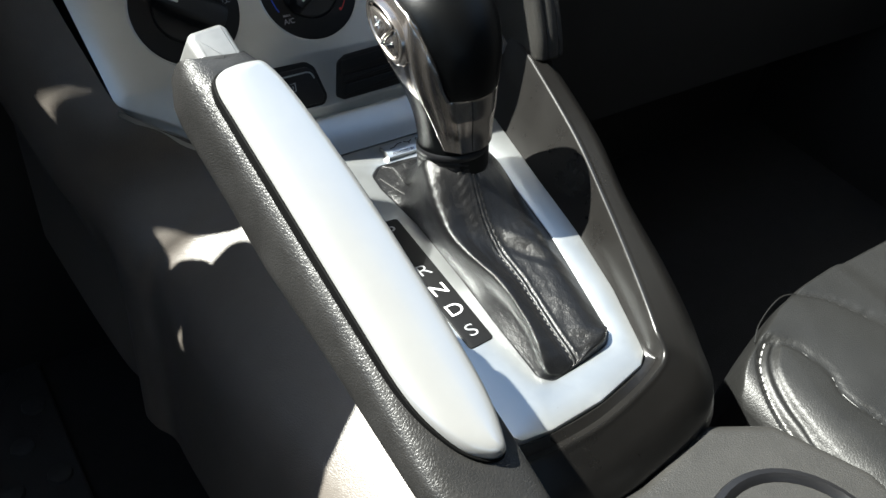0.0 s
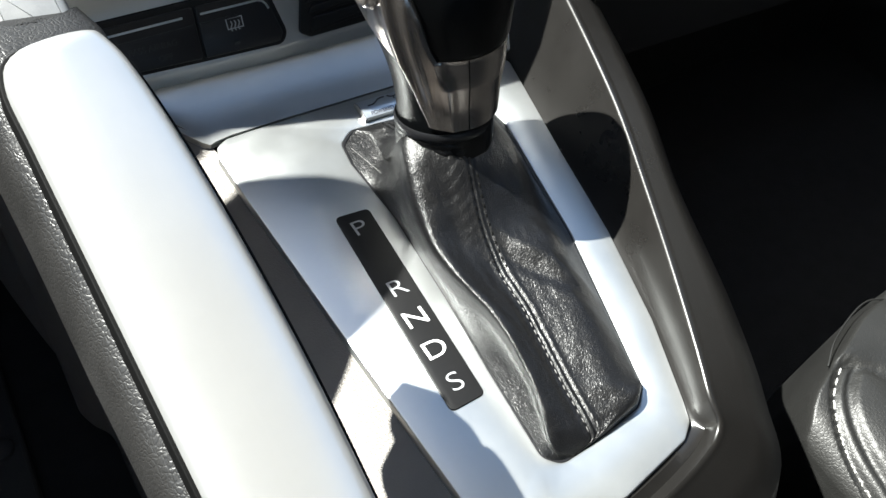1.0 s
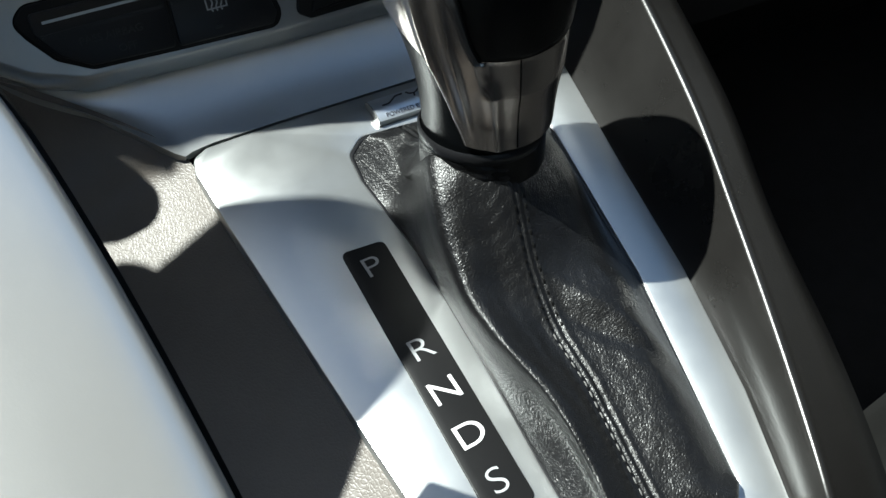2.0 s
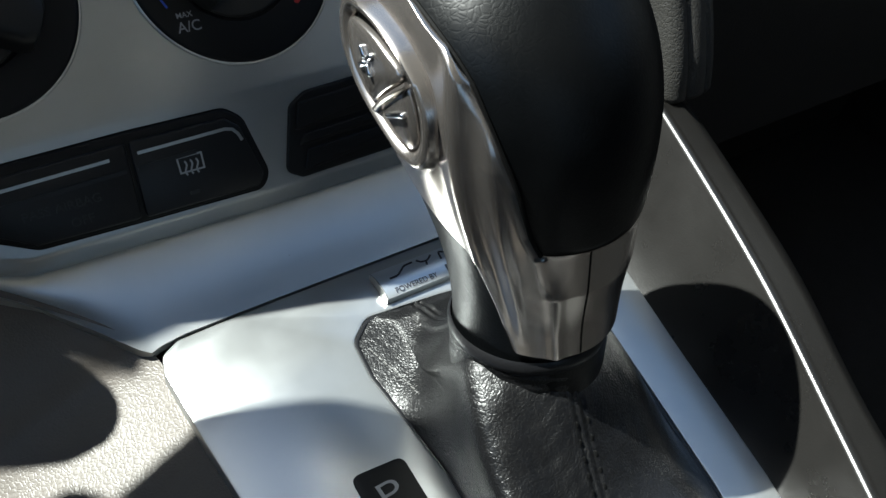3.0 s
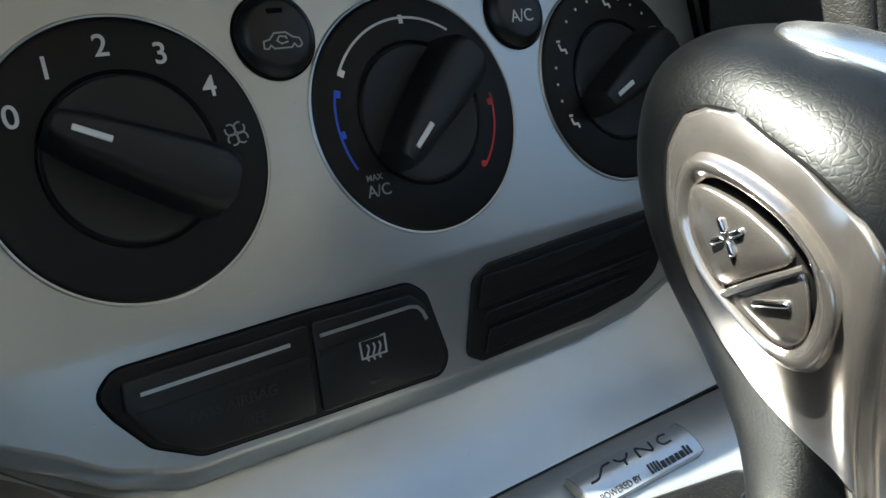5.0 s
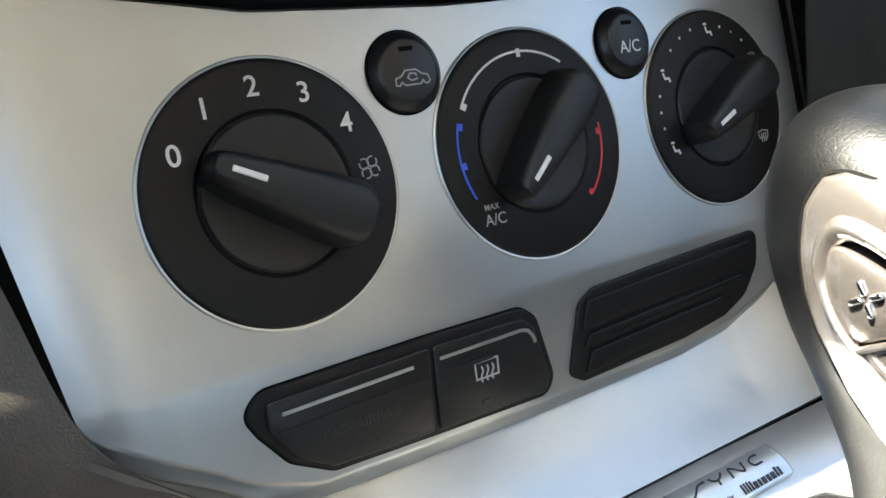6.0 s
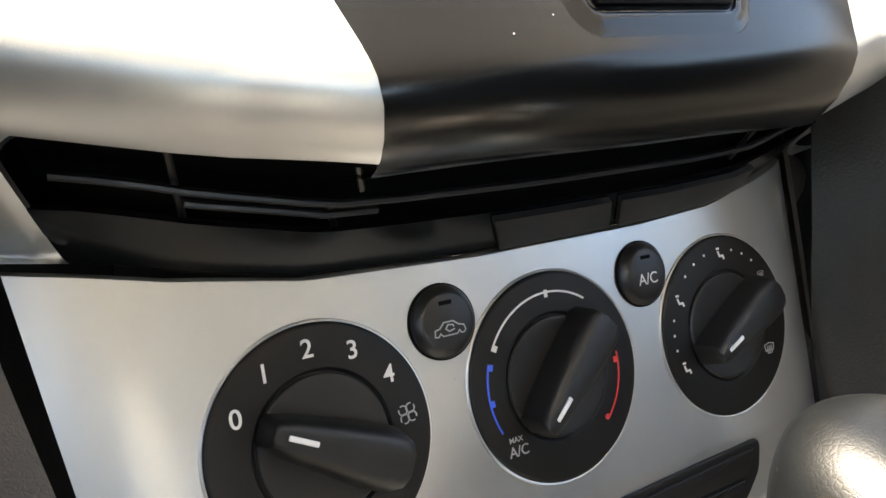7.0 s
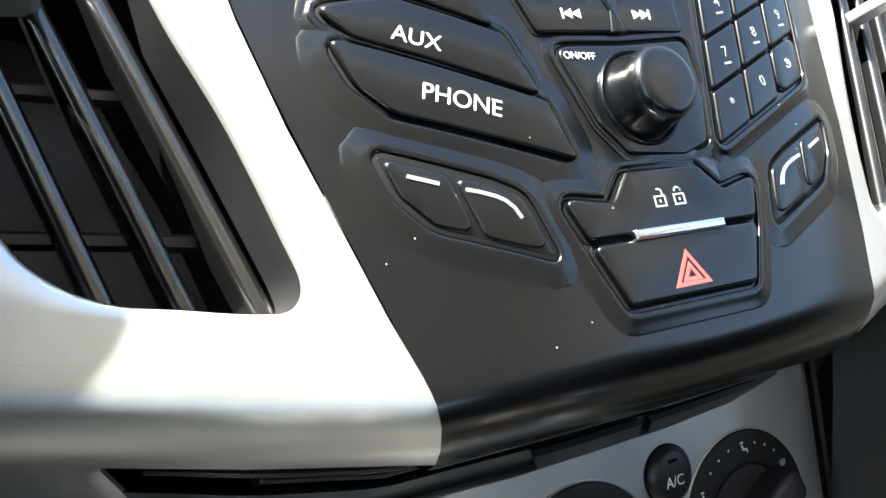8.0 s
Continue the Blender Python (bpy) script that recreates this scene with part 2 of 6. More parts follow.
def lathe(profile, m, seg=48, bm=None):
    """Turns (radius, height) pairs round the z axis of the frame m."""
    bm = bm or bmesh.new()
    rings = []
    for r, h in profile:
        if r < 1e-7:
            rings.append([bm.verts.new(m @ Vector((0, 0, h)))])
        else:
            rings.append([bm.verts.new(m @ Vector((r * math.cos(2 * math.pi * i / seg), r * math.sin(2 * math.pi * i / seg), h))) for i in range(seg)])
    for a, b in zip(rings, rings[1:]):
        for i in range(seg):
            if len(a) == 1 and len(b) == 1:
                continue
            if len(a) == 1:
                bm.faces.new((a[0], b[i], b[i - 1]))
            elif len(b) == 1:
                bm.faces.new((a[i - 1], a[i], b[0]))
            else:
                bm.faces.new((a[i - 1], a[i], b[i], b[i - 1]))
    return bm


def grid(f, nu, nv, bm=None, close_u=False):
    """A surface of the points f(u, v), u and v from 0 to 1."""
    bm = bm or bmesh.new()
    vs = [[bm.verts.new(f(i / nu, j / nv)) for j in range(nv + 1)] for i in range(nu + (0 if close_u else 1))]
    n = len(vs)
    for i in range(n if close_u else n - 1):
        for j in range(nv):
            a, b = vs[i], vs[(i + 1) % n]
            bm.faces.new((a[j], b[j], b[j + 1], a[j + 1]))
    return bm


def thick(bm, d):
    """Gives a sheet thickness, away from its front."""
    bmesh.ops.recalc_face_normals(bm, faces=bm.faces)
    bmesh.ops.solidify(bm, geom=bm.faces[:], thickness=d)
    return bm


def tube(points, radius, bm=None, seg=8, cap=True):
    """A round bar along the points; radius is one number or one for each point."""
    bm = bm or bmesh.new()
    pts = [Vector(p) for p in points]
    rings, up = [], None
    for i, p in enumerate(pts):
        d = (pts[min(i + 1, len(pts) - 1)] - pts[max(i - 1, 0)]).normalized()
        if up is None:
            up = d.orthogonal().normalized()
        up = (up - d * up.dot(d)).normalized()
        side = d.cross(up)
        r = radius[i] if isinstance(radius, (list, tuple)) else radius
        rings.append([bm.verts.new(p + (up * math.cos(2 * math.pi * k / seg) + side * math.sin(2 * math.pi * k / seg)) * r) for k in range(seg)])
    for a, b in zip(rings, rings[1:]):
        for k in range(seg):
            bm.faces.new((a[k - 1], a[k], b[k], b[k - 1]))
    if cap:
        bm.faces.new(rings[0][::-1])
        bm.faces.new(rings[-1])
    return bm


def box(m, sx, sy, sz, bevel=0.001, bm=None):
    """A block with rounded edges, centred in x and y on the frame m, standing on its floor."""
    out = fillet([(-sx / 2, -sy / 2), (sx / 2, -sy / 2), (sx / 2, sy / 2), (-sx / 2, sy / 2)], bevel, 3)
    return plate(out, m, 0, sz, bevel, bm)


def strokes(lines, width, m, h=0.00012, bm=None):
    """Printed lines of even width; each line is a list of 2D points."""
    bm = bm or bmesh.new()
    for ln in lines:
        p = [Vector(q) for q in ln]
        closed = (p[0] - p[-1]).length < 1e-9 and len(p) > 2
        if closed:
            p = p[:-1]
        k = len(p)
        left, right = [], []
        for i in range(k):
            a = p[i] - p[i - 1] if (i or closed) else p[1] - p[0]
            b = p[(i + 1) % k] - p[i] if (i < k - 1 or closed) else a
            n = Vector((-a.y, a.x)).normalized() + Vector((-b.y, b.x)).normalized()
            n = n / max(0.4, n.length_squared / 2) if n.length > 1e-6 else Vector((-a.y, a.x)).normalized()
            left.append(p[i] + n * width / 2)
            right.append(p[i] - n * width / 2)
        rows = [[bm.verts.new(m @ Vector((*v, w))) for v, w in ((l, 0), (l, h), (r, h), (r, 0))] for l, r in zip(left, right)]
        for i in range(k if closed else k - 1):
            a, b = rows[i], rows[(i + 1) % k]
            for j in range(4):
                bm.faces.new((a[j], a[(j + 1) % 4], b[(j + 1) % 4], b[j]))
        if not closed:
            bm.faces.new(rows[0][::-1])
            bm.faces.new(rows[-1])
    return bm


def arc(cx, cy, r, a0, a1, n=24):
    return [(cx + r * math.cos(radians(a0 + (a1 - a0) * i / n)), cy + r * math.sin(radians(a0 + (a1 - a0) * i / n))) for i in range(n + 1)]


def lettering(name, body, m, size, mat, parent, weight=0.0, wide=1.0, label="", h=0.00012, bend=None):
    """Raised print in the built-in font, centred on the frame m."""
    cu = bpy.data.curves.new(name, 'FONT')
    cu.body, cu.size, cu.align_x, cu.align_y, cu.extrude, cu.offset = body, size, 'CENTER', 'CENTER', h / 2, weight * size
    ob = bpy.data.objects.new(name, cu)
    me = bpy.data.meshes.new_from_object(ob)
    bpy.data.objects.remove(ob)
    bpy.data.curves.remove(cu)
    me.transform(m @ Matrix.Translation((0, 0, h / 2)) @ Matrix.Diagonal((wide, 1, 1, 1)))
    if bend:
        bend(me)
    me.name = name
    return part(name, me, mat, parent, label)


def turn(m, x, y, w=0.0, degrees=0.0):
    """The frame m moved to (x, y, w) in its own axes and turned about its normal."""
    return m @ Matrix.Translation((x, y, w)) @ Matrix.Rotation(radians(degrees), 4, 'Z')


# ---- frames of the main surfaces ----
FLAT = Matrix.Identity(4)                                   # the console's top
PANEL_N, PANEL_UP = Vector((0, -0.7758, 0.6310)), Vector((0, 0.6310, 0.7758))
PANEL = axes((0, 0.22237, 0.07859), (1, 0, 0), PANEL_UP, PANEL_N)         # climate panel
RADIO_N, RADIO_UP = Vector((0, -0.6320, 0.7750)), Vector((0, 0.7750, 0.6320))
RADIO = axes((0, 0.24267, 0.19616), (1, 0, 0), RADIO_UP, RADIO_N)         # radio fascia


def lerp_table(tab, x):
    """Straight-line look-up in rows of (x, value)."""
    if x <= tab[0][0]:
        return tab[0][1]
    for (x0, a), (x1, b) in zip(tab, tab[1:]):
        if x <= x1:
            return a + (b - a) * (x - x0) / (x1 - x0)
    return tab[-1][1]


# ---- the cabin: floor, doors, roof, dashboard ----
def slab(name, x0, x1, y0, y1, z0, z1, mat, label, category):
    m = Matrix.Translation(((x0 + x1) / 2, (y0 + y1) / 2, z0))
    return tagged(part(name, box(m, x1 - x0, y1 - y0, z1 - z0, 0.012), mat), label, category, kind="structure")


slab("floor", -0.80, 0.80, -1.70, 1.10, -0.36, -0.32, CARPET, "dark carpeted floor of the car", "floor")
# Unseen cabin walls; their heights set how much sky comes in.
slab("wall_left", -0.84, -0.76, -1.70, 1.10, -0.34, 0.34, TRIM_DARK, "dark door trim below the side window", "door trim")
slab("wall_right", 0.76, 0.84, -1.70, 1.10, -0.34, 0.46, TRIM_DARK, "dark door trim below the side window", "door trim")
slab("wall_rear", -0.80, 0.80, -1.76, -1.68, -0.34, 0.52, TRIM_DARK, "unseen dark rear wall of the cabin, added to limit light from behind", "wall")
# Unseen, added to close the rear sides and darken reflections.
slab("rear_blocker_left", -0.84, -0.70, -1.70, -0.62, 0.33, 0.82, TRIM_DARK, "unseen dark pillar and rear side, added to cut light from behind", "pillar")
slab("rear_blocker_right", 0.70, 0.84, -1.70, -0.55, 0.45, 0.82, TRIM_DARK, "unseen dark pillar and rear side, added to cut light from behind", "pillar")
# Unseen roof; its front edge is set to cut sky above the console.
slab("roof", -0.66, 0.66, -1.70, 0.14, 0.80, 0.84, HEADLINER, "unseen pale headliner under the roof, lightened to bounce light", "ceiling")
slab("instrument_panel", -0.78, -0.262, 0.280, 0.37, 0.12, 0.235, TRIM_DARK, "dark instrument panel beside the centre stack", "dashboard")
slab("glovebox", 0.175, 0.76, 0.235, 0.37, -0.12, 0.26, TRIM_DARK, "dark glovebox beside the centre stack", "dashboard")
# Unseen blocks that keep sun from leaking through the hollow stack to the floor.
slab("stack_blocker", -0.09, 0.09, 0.300, 0.365, -0.30, 0.165, TRIM_DARK, "unseen dark block inside the centre stack, added to stop sun", "dashboard")
slab("stack_end_blocker", 0.088, 0.170, 0.262, 0.364, -0.30, 0.100, TRIM_DARK, "unseen dark block at the stack's end, added to stop sun", "dashboard")
slab("stack_top_blocker", -0.09, 0.09, 0.338, 0.366, 0.15, 0.282, TRIM_DARK, "unseen dark block behind the radio, added to stop sun", "dashboard")
slab("ground", -60, 60, -60, 60, -0.72, -0.62, GROUND, "unseen pale ground outside the car, toned to bounce light in", "ground")
slab("dashboard", -0.78, 0.78, 0.36, 1.08, -0.33, 0.27, TRIM_DARK, "dark dashboard body behind the centre stack", "dashboard")


# ---- console: outer body round the gear selector ----
TRIM_EDGE = [(0.1050, 0.168, 0.0), (0.1010, 0.147, 0.0), (0.0856, 0.079, 0.0), (0.0765, 0.033, 0.0), (0.0640, -0.012, 0.0), (0.0505, -0.047, 0.0),
             (0.0435, -0.0575, 0.0), (0.0080, -0.0655, 0.0), (-0.0226, -0.0668, 0.0), (-0.0410, -0.0652, 0.0)]
RIDGE = [(0.1270, 0.172, 0.040), (0.1215, 0.142, 0.0365), (0.1055, 0.079, 0.0275), (0.0885, 0.031, 0.0205), (0.0690, -0.016, 0.0155), (0.0545, -0.049, 0.0110),
         (0.0480, -0.0640, 0.0040), (0.0090, -0.0735, -0.0010), (-0.0226, -0.0750, -0.0020), (-0.0420, -0.0735, -0.0020)]
OUTER = [(0.1490, 0.172, 0.030), (0.1420, 0.142, 0.0270), (0.1262, 0.079, 0.0190), (0.1092, 0.031, 0.0110), (0.0955, -0.018, 0.0040), (0.0830, -0.058, -0.0060),
         (0.0680, -0.0850, -0.0170), (0.0100, -0.0960, -0.0260), (-0.0226, -0.0960, -0.0270), (-0.0450, -0.0940, -0.0270)]


def console_section(k):
    a, r, o = Vector(TRIM_EDGE[k]), Vector(RIDGE[k]), Vector(OUTER[k])
    low = a + Vector((0, 0, -0.0016))
    inner = a + (a - Vector((r.x, r.y, 0))).normalized() * 0.006 + Vector((0, 0, -0.0065))
    mid = a.lerp(r, 0.45) + Vector((0, 0, -0.004))
    brow = r.lerp(o, 0.5) + Vector((0, 0, 0.0025))
    away = (o - r).normalized()
    down = o + away * 0.006 + Vector((0, 0, -0.012))
    foot = o + Vector((0.012 if k < 7 else 0.0, -0.004 if k >= 6 else 0, -0.22))
    return [inner, low, mid, r - away * 0.0022 - Vector((0, 0, 0.0022)), r - away * 0.0012 - Vector((0, 0, 0.0006)), r, r + away * 0.0016, r + away * 0.004 - Vector((0, 0, 0.0002)), brow, o, down, down.lerp(foot, 0.3), foot]


def loft(sections, n=6, bm=None):
    """A skin over cross-sections given as equal lists of points, smooth from one to the next."""
    rows = [smooth_open([s[j] for s in sections], n) for j in range(len(sections[0]))]
    bm = bm or bmesh.new()
    vs = [[bm.verts.new(p) for p in row] for row in rows]
    for a, b in zip(vs, vs[1:]):
        for i in range(len(a) - 1):
            bm.faces.new((a[i], a[i + 1], b[i + 1], b[i]))
    return bm


console = thing("centre_console", "dark grey moulded plastic centre console between the seats", "console", kind="structure")
bm = loft([console_section(k) for k in range(len(TRIM_EDGE))], 8)
part("console_body", bm, CONSOLE, console, "smooth dark grey plastic surround with a thin ridge", angle=60)

side = [[(0.1215, 0.262, 0.125), (0.127, 0.262, 0.122), (0.140, 0.290, 0.118)], [(0.1215, 0.233, 0.090), (0.127, 0.234, 0.088), (0.143, 0.262, 0.085)], [(0.1210, 0.205, 0.056), (0.127, 0.207, 0.055), (0.146, 0.235, 0.055)],
        [(0.1180, 0.182, 0.030), (0.127, 0.182, 0.040), (0.148, 0.205, 0.035)], [(0.1120, 0.165, 0.008), (0.127, 0.172, 0.036), (0.149, 0.185, 0.026)], [(0.1080, 0.155, -0.004), (0.122, 0.160, 0.020), (0.150, 0.175, -0.10)]]
# padded column that rises from the ridge beside the fascia
PAD = [(0.026, 0.158), (0.034, 0.143), (0.040, 0.1425), (0.055, 0.149), (0.080, 0.163), (0.105, 0.177), (0.135, 0.195), (0.165, 0.213)]    # height, rear edge


def pad_section(k):
    z, y = PAD[k]
    return [Vector((x, y + d, z)) for x, d in ((0.1245, 0.060), (0.1243, 0.020), (0.1248, 0.0045), (0.1270, 0.0008), (0.1300, 0.0), (0.1322, 0.0004), (0.1334, 0.0022), (0.1346, 0.0004), (0.1380, 0.0),
                                           (0.1412, 0.0004), (0.1424, 0.0022), (0.1436, 0.0008), (0.1462, 0.0018), (0.1490, 0.0055), (0.1505, 0.012), (0.1510, 0.060))]


part("side_pad", loft([pad_section(k) for k in range(len(PAD))], 6), REST, console, "black padded column with two grooves beside the fascia", angle=70)
part("passenger_side_skin", loft([[Vector(p) for p in s] for s in side], 6), REST, console, "black plastic skin beside the fascia", angle=70)

# grained skin under the silver fascia and down the driver's side of the console
BORDER = [(-0.1470, 0.2610, 0.1140), (-0.1400, 0.2380, 0.0860), (-0.1335, 0.2165, 0.0625), (-0.1260, 0.1960, 0.0400), (-0.1110, 0.1830, 0.0290),
          (-0.0940, 0.1775, 0.0190), (-0.0780, 0.1690, 0.0100), (-0.0650, 0.1580, 0.0040), (-0.0575, 0.1470, -0.0010), (-0.0560, 0.1150, -0.0030),
          (-0.0500, 0.0230, -0.0030), (-0.0440, -0.0400, -0.0040), (-0.0425, -0.0700, -0.0050), (-0.0440, -0.0960, -0.0270), (-0.0460, -0.2600, -0.0300)]


CHEEK = [(0.001, 0.0, 0.004), (0.012, 0.005, 0.005), (0.024, 0.011, 0.010), (0.034, 0.017, 0.020), (0.038, 0.019, 0.034), (0.035, 0.014, 0.052), (0.027, 0.003, 0.07), (0.021, -0.005, 0.095), (0.021, -0.005, 0.20)]
SHELF = [(0.0015, 0.0, 0.004), (0.012, 0.0, 0.010), (0.028, 0.0, 0.018), (0.045, 0.0, 0.027), (0.060, 0.0, 0.036), (0.070, 0.0, 0.047), (0.0745, 0.0, 0.062), (0.075, 0.0, 0.10), (0.077, 0.0, 0.20)]


def side_section(k):
    """From the joint outwards, forwards and down: a rounded cheek at the stack, a sloping shelf beside the selector."""
    p = Vector(BORDER[k])
    f = min(1.0, max(0.0, (k - 3) / 4))
    f = f * f * (3 - 2 * f)
    pts = [p + Vector((0.003, 0.0, -0.001))]
    for (o0, y0, d0), (o1, y1, d1) in zip(CHEEK, SHELF):
        pts.append(p + Vector((-(o0 + (o1 - o0) * f), y0 + (y1 - y0) * f, -(d0 + (d1 - d0) * f))))
    return pts


part("side_skin", loft([side_section(k) for k in range(len(BORDER))], 6), SIDE, console, "grained dark brown plastic side of the console", angle=70)

# rear part of the console: padded rest with a cup recess
rest_out = fillet([(-0.046, -0.0935), (0.012, -0.0965), (0.066, -0.0865), (0.100, -0.105), (0.122, -0.150), (0.125, -0.330), (-0.046, -0.330)], 0.012)
bm = plate(rest_out, Matrix.Identity(4), -0.26, -0.028, 0.009, steps=5)
rest = part("console_rest", bm, REST, console, "grained dark leatherette rear part of the console")
bm = lathe([(0.047, 0.0), (0.046, 0.0025), (0.043, 0.0035), (0.040, 0.0015), (0.039, -0.0005), (0.0, -0.0005)], Matrix.Translation((0.052, -0.165, -0.0285)), 40)
part("cup_holder_rim", bm, BLACK, rest, "black plastic cup holder rim")


# ---- silver surround of the gear selector ----
TRIM_OUT = [(-0.0553, 0.1400), (-0.0540, 0.1150), (-0.0475, 0.0226), (-0.0408, -0.0605), (-0.0385, -0.0640), (-0.0226, -0.0658), (0.0080, -0.0645),
            (0.0400, -0.0578), (0.0465, -0.0530), (0.0495, -0.0465), (0.0628, -0.0120), (0.0753, 0.0330), (0.0844, 0.0790), (0.0985, 0.1440), (0.0960, 0.1500),
            (0.0360, 0.1508), (-0.0300, 0.1504), (-0.0480, 0.1496), (-0.0535, 0.1465)]
BOOT_HOLE = [(-0.0055, 0.1130), (-0.0040, 0.1260), (0.0035, 0.1322), (0.0300, 0.1300), (0.0620, 0.1248), (0.0700, 0.1180), (0.0712, 0.1060), (0.0595, 0.0390),
             (0.0482, -0.0030), (0.0398, -0.0335), (0.0330, -0.0395), (0.0090, -0.0434), (-0.0050, -0.0444), (-0.0100, -0.0390), (-0.0078, 0.0000), (-0.0052, 0.0330), (-0.0031, 0.0780)]
surround = thing("gear_surround", "satin silver painted surround plate of the gear selector", "trim plate")
trim_o, trim_i = fillet(TRIM_OUT, 0.004, 4), fillet(BOOT_HOLE, 0.006, 5)
bm = ring_plate(trim_o, trim_i, FLAT, -0.010, 0.0, 0.0011)
part("silver_plate", bm, SILVER, surround)
part("shadow_gap", plate(offset(fillet(TRIM_OUT, 0.004, 4), -0.0012), FLAT, -0.016, -0.0105, 0.0005), GAP, surround, "dark joint under the plate")
bm = ring_plate(offset(trim_i, -0.0004), offset(trim_i, 0.0011), FLAT, -0.008, -0.0006, 0.0004)
part("opening_lip", bm, BLACK, surround, "black inner lip round the opening")

# shift pattern
pat = fillet([(-0.0262, 0.0880), (-0.0111, 0.0870), (-0.0143, -0.0094), (-0.0291, -0.0103)], 0.0026, 6)
gate = tagged(part("shift_pattern", plate(pat, FLAT, -0.002, 0.0006, 0.0004), DIAL), "glossy black gear pattern strip with printed letters, P R S greyed for shade", "indicator")
# P, R and S are printed grey: their shade is put into the colour.
for ch, x, y in (("P", -0.0195, 0.0785), ("R", -0.0203, 0.0452), ("N", -0.0207, 0.0298), ("D", -0.0212, 0.0146), ("S", -0.0216, -0.0006)):
    lettering("letter", ch, turn(FLAT, x, y, 0.00065, 1.5), 0.0110, WHITE if ch in "ND" else GREY_PRINT, gate, -0.012 if ch not in "ND" else -0.005, 1.25)


# ---- leather gaiter ----
LEFT_EDGE = [(-0.0438, -0.002), (-0.0420, -0.0075), (-0.0390, -0.0098), (0.0, -0.0076), (0.033, -0.0050), (0.078, -0.0030), (0.113, -0.0050), (0.126, -0.0036), (0.1312, 0.0027)]
RIGHT_EDGE = [(-0.0438, 0.002), (-0.0425, 0.0150), (-0.0395, 0.0325), (-0.0335, 0.0395), (-0.003, 0.0480), (0.039, 0.0592), (0.106, 0.0708), (0.118, 0.0698), (0.1245, 0.0620), (0.1300, 0.0300), (0.1312, 0.0150)]
COLLAR = Vector((0.0201, 0.0850, 0.0340))


def seam_x(y):
    return lerp_table([(-0.042, 0.0102), (-0.024, 0.0110), (-0.0065, 0.0128), (0.0095, 0.0143), (0.0245, 0.0140), (0.046, 0.0160), (0.066, 0.0200)], y)


# along the gaiter: crest x and height, height inside the crest, at the seam, to its right, near the right edge
GAITER = [(-0.0438, 0.0000, 0.0000, 0.0000, 0.0000, 0.0000, 0.0000), (-0.0415, -0.0060, 0.0030, 0.0032, 0.0024, 0.0040, 0.0026),
          (-0.0370, -0.0072, 0.0062, 0.0062, 0.0043, 0.0062, 0.0058), (-0.0290, -0.0058, 0.0098, 0.0088, 0.0058, 0.0072, 0.0036),
          (-0.0180, -0.0036, 0.0130, 0.0110, 0.0073, 0.0090, 0.0036), (-0.0020, -0.0028, 0.0168, 0.0138, 0.0093, 0.0114, 0.0036),
          (0.0110, -0.0036, 0.0188, 0.0155, 0.0112, 0.0136, 0.0036), (0.0230, -0.0060, 0.0202, 0.0160, 0.0129, 0.0156, 0.0036),
          (0.0320, -0.0074, 0.0210, 0.0170, 0.0151, 0.0182, 0.0036), (0.0440, -0.0080, 0.0225, 0.0200, 0.0208, 0.0172, 0.0036),
          (0.0560, -0.0072, 0.0260, 0.0275, 0.0290, 0.0217, 0.0036), (0.0660, -0.0060, 0.0306, 0.0353, 0.0367, 0.0257, 0.0036),
          (0.0740, -0.0044, 0.0345, 0.0405, 0.0412, 0.0280, 0.0036), (0.0850, -0.0010, 0.0360, 0.0430, 0.0430, 0.0285, 0.0036),
          (0.0960, 0.0030, 0.0220, 0.0400, 0.0415, 0.0250, 0.0036), (0.1060, 0.0060, 0.0060, 0.0180, 0.0230, 0.0140, 0.0036),
          (0.1160, 0.0080, 0.0024, 0.0050, 0.0080, 0.0056, 0.0034), (0.1260, 0.0090, 0.0012, 0.0020, 0.0026, 0.0022, 0.0014),
          (0.1312, 0.0060, 0.0000, 0.0000, 0.0000, 0.0000, 0.0000)]


def curve_at(values, k):
    """A smooth curve through equally spaced values, at k."""
    i = max(0, min(len(values) - 2, int(k)))
    t = k - i
    p0, p1, p2, p3 = (values[max(0, min(len(values) - 1, i + d))] for d in (-1, 0, 1, 2))
    return 0.5 * (2 * p1 + (p2 - p0) * t + (2 * p0 - 5 * p1 + 4 * p2 - p3) * t * t + (3 * p1 - p0 - 3 * p2 + p3) * t ** 3)


def gaiter_row(y):
    i = 0
    while i < len(GAITER) - 2 and y > GAITER[i + 1][0]:
        i += 1
    t = (y - GAITER[i][0]) / (GAITER[i + 1][0] - GAITER[i][0])
    t = max(0.0, min(1.0, t))
    xc, zc, zi, zs, zr, zq = (curve_at([g[n] for g in GAITER], i + t) for n in range(1, 7))
    l, r = lerp_table(LEFT_EDGE, y), lerp_table(RIGHT_EDGE, y)
    s = seam_x(y)
    s = max(l + 0.45 * (r - l) * 0.5, min(s, r - 0.2 * (r - l)))
    xc = max(xc, l - 0.0042)
    f = min(1.0, zc / 0.014)
    return [(l, -0.0012), (xc + 0.0012 * f, zc * 0.50 - 0.0004), (xc + 0.0010, zc), (xc + (s - xc) * 0.52, zi), (s, zs), (s + (r - s) * 0.55, zr), (s + (r - s) * 0.90, zq), (r, -0.0012)]


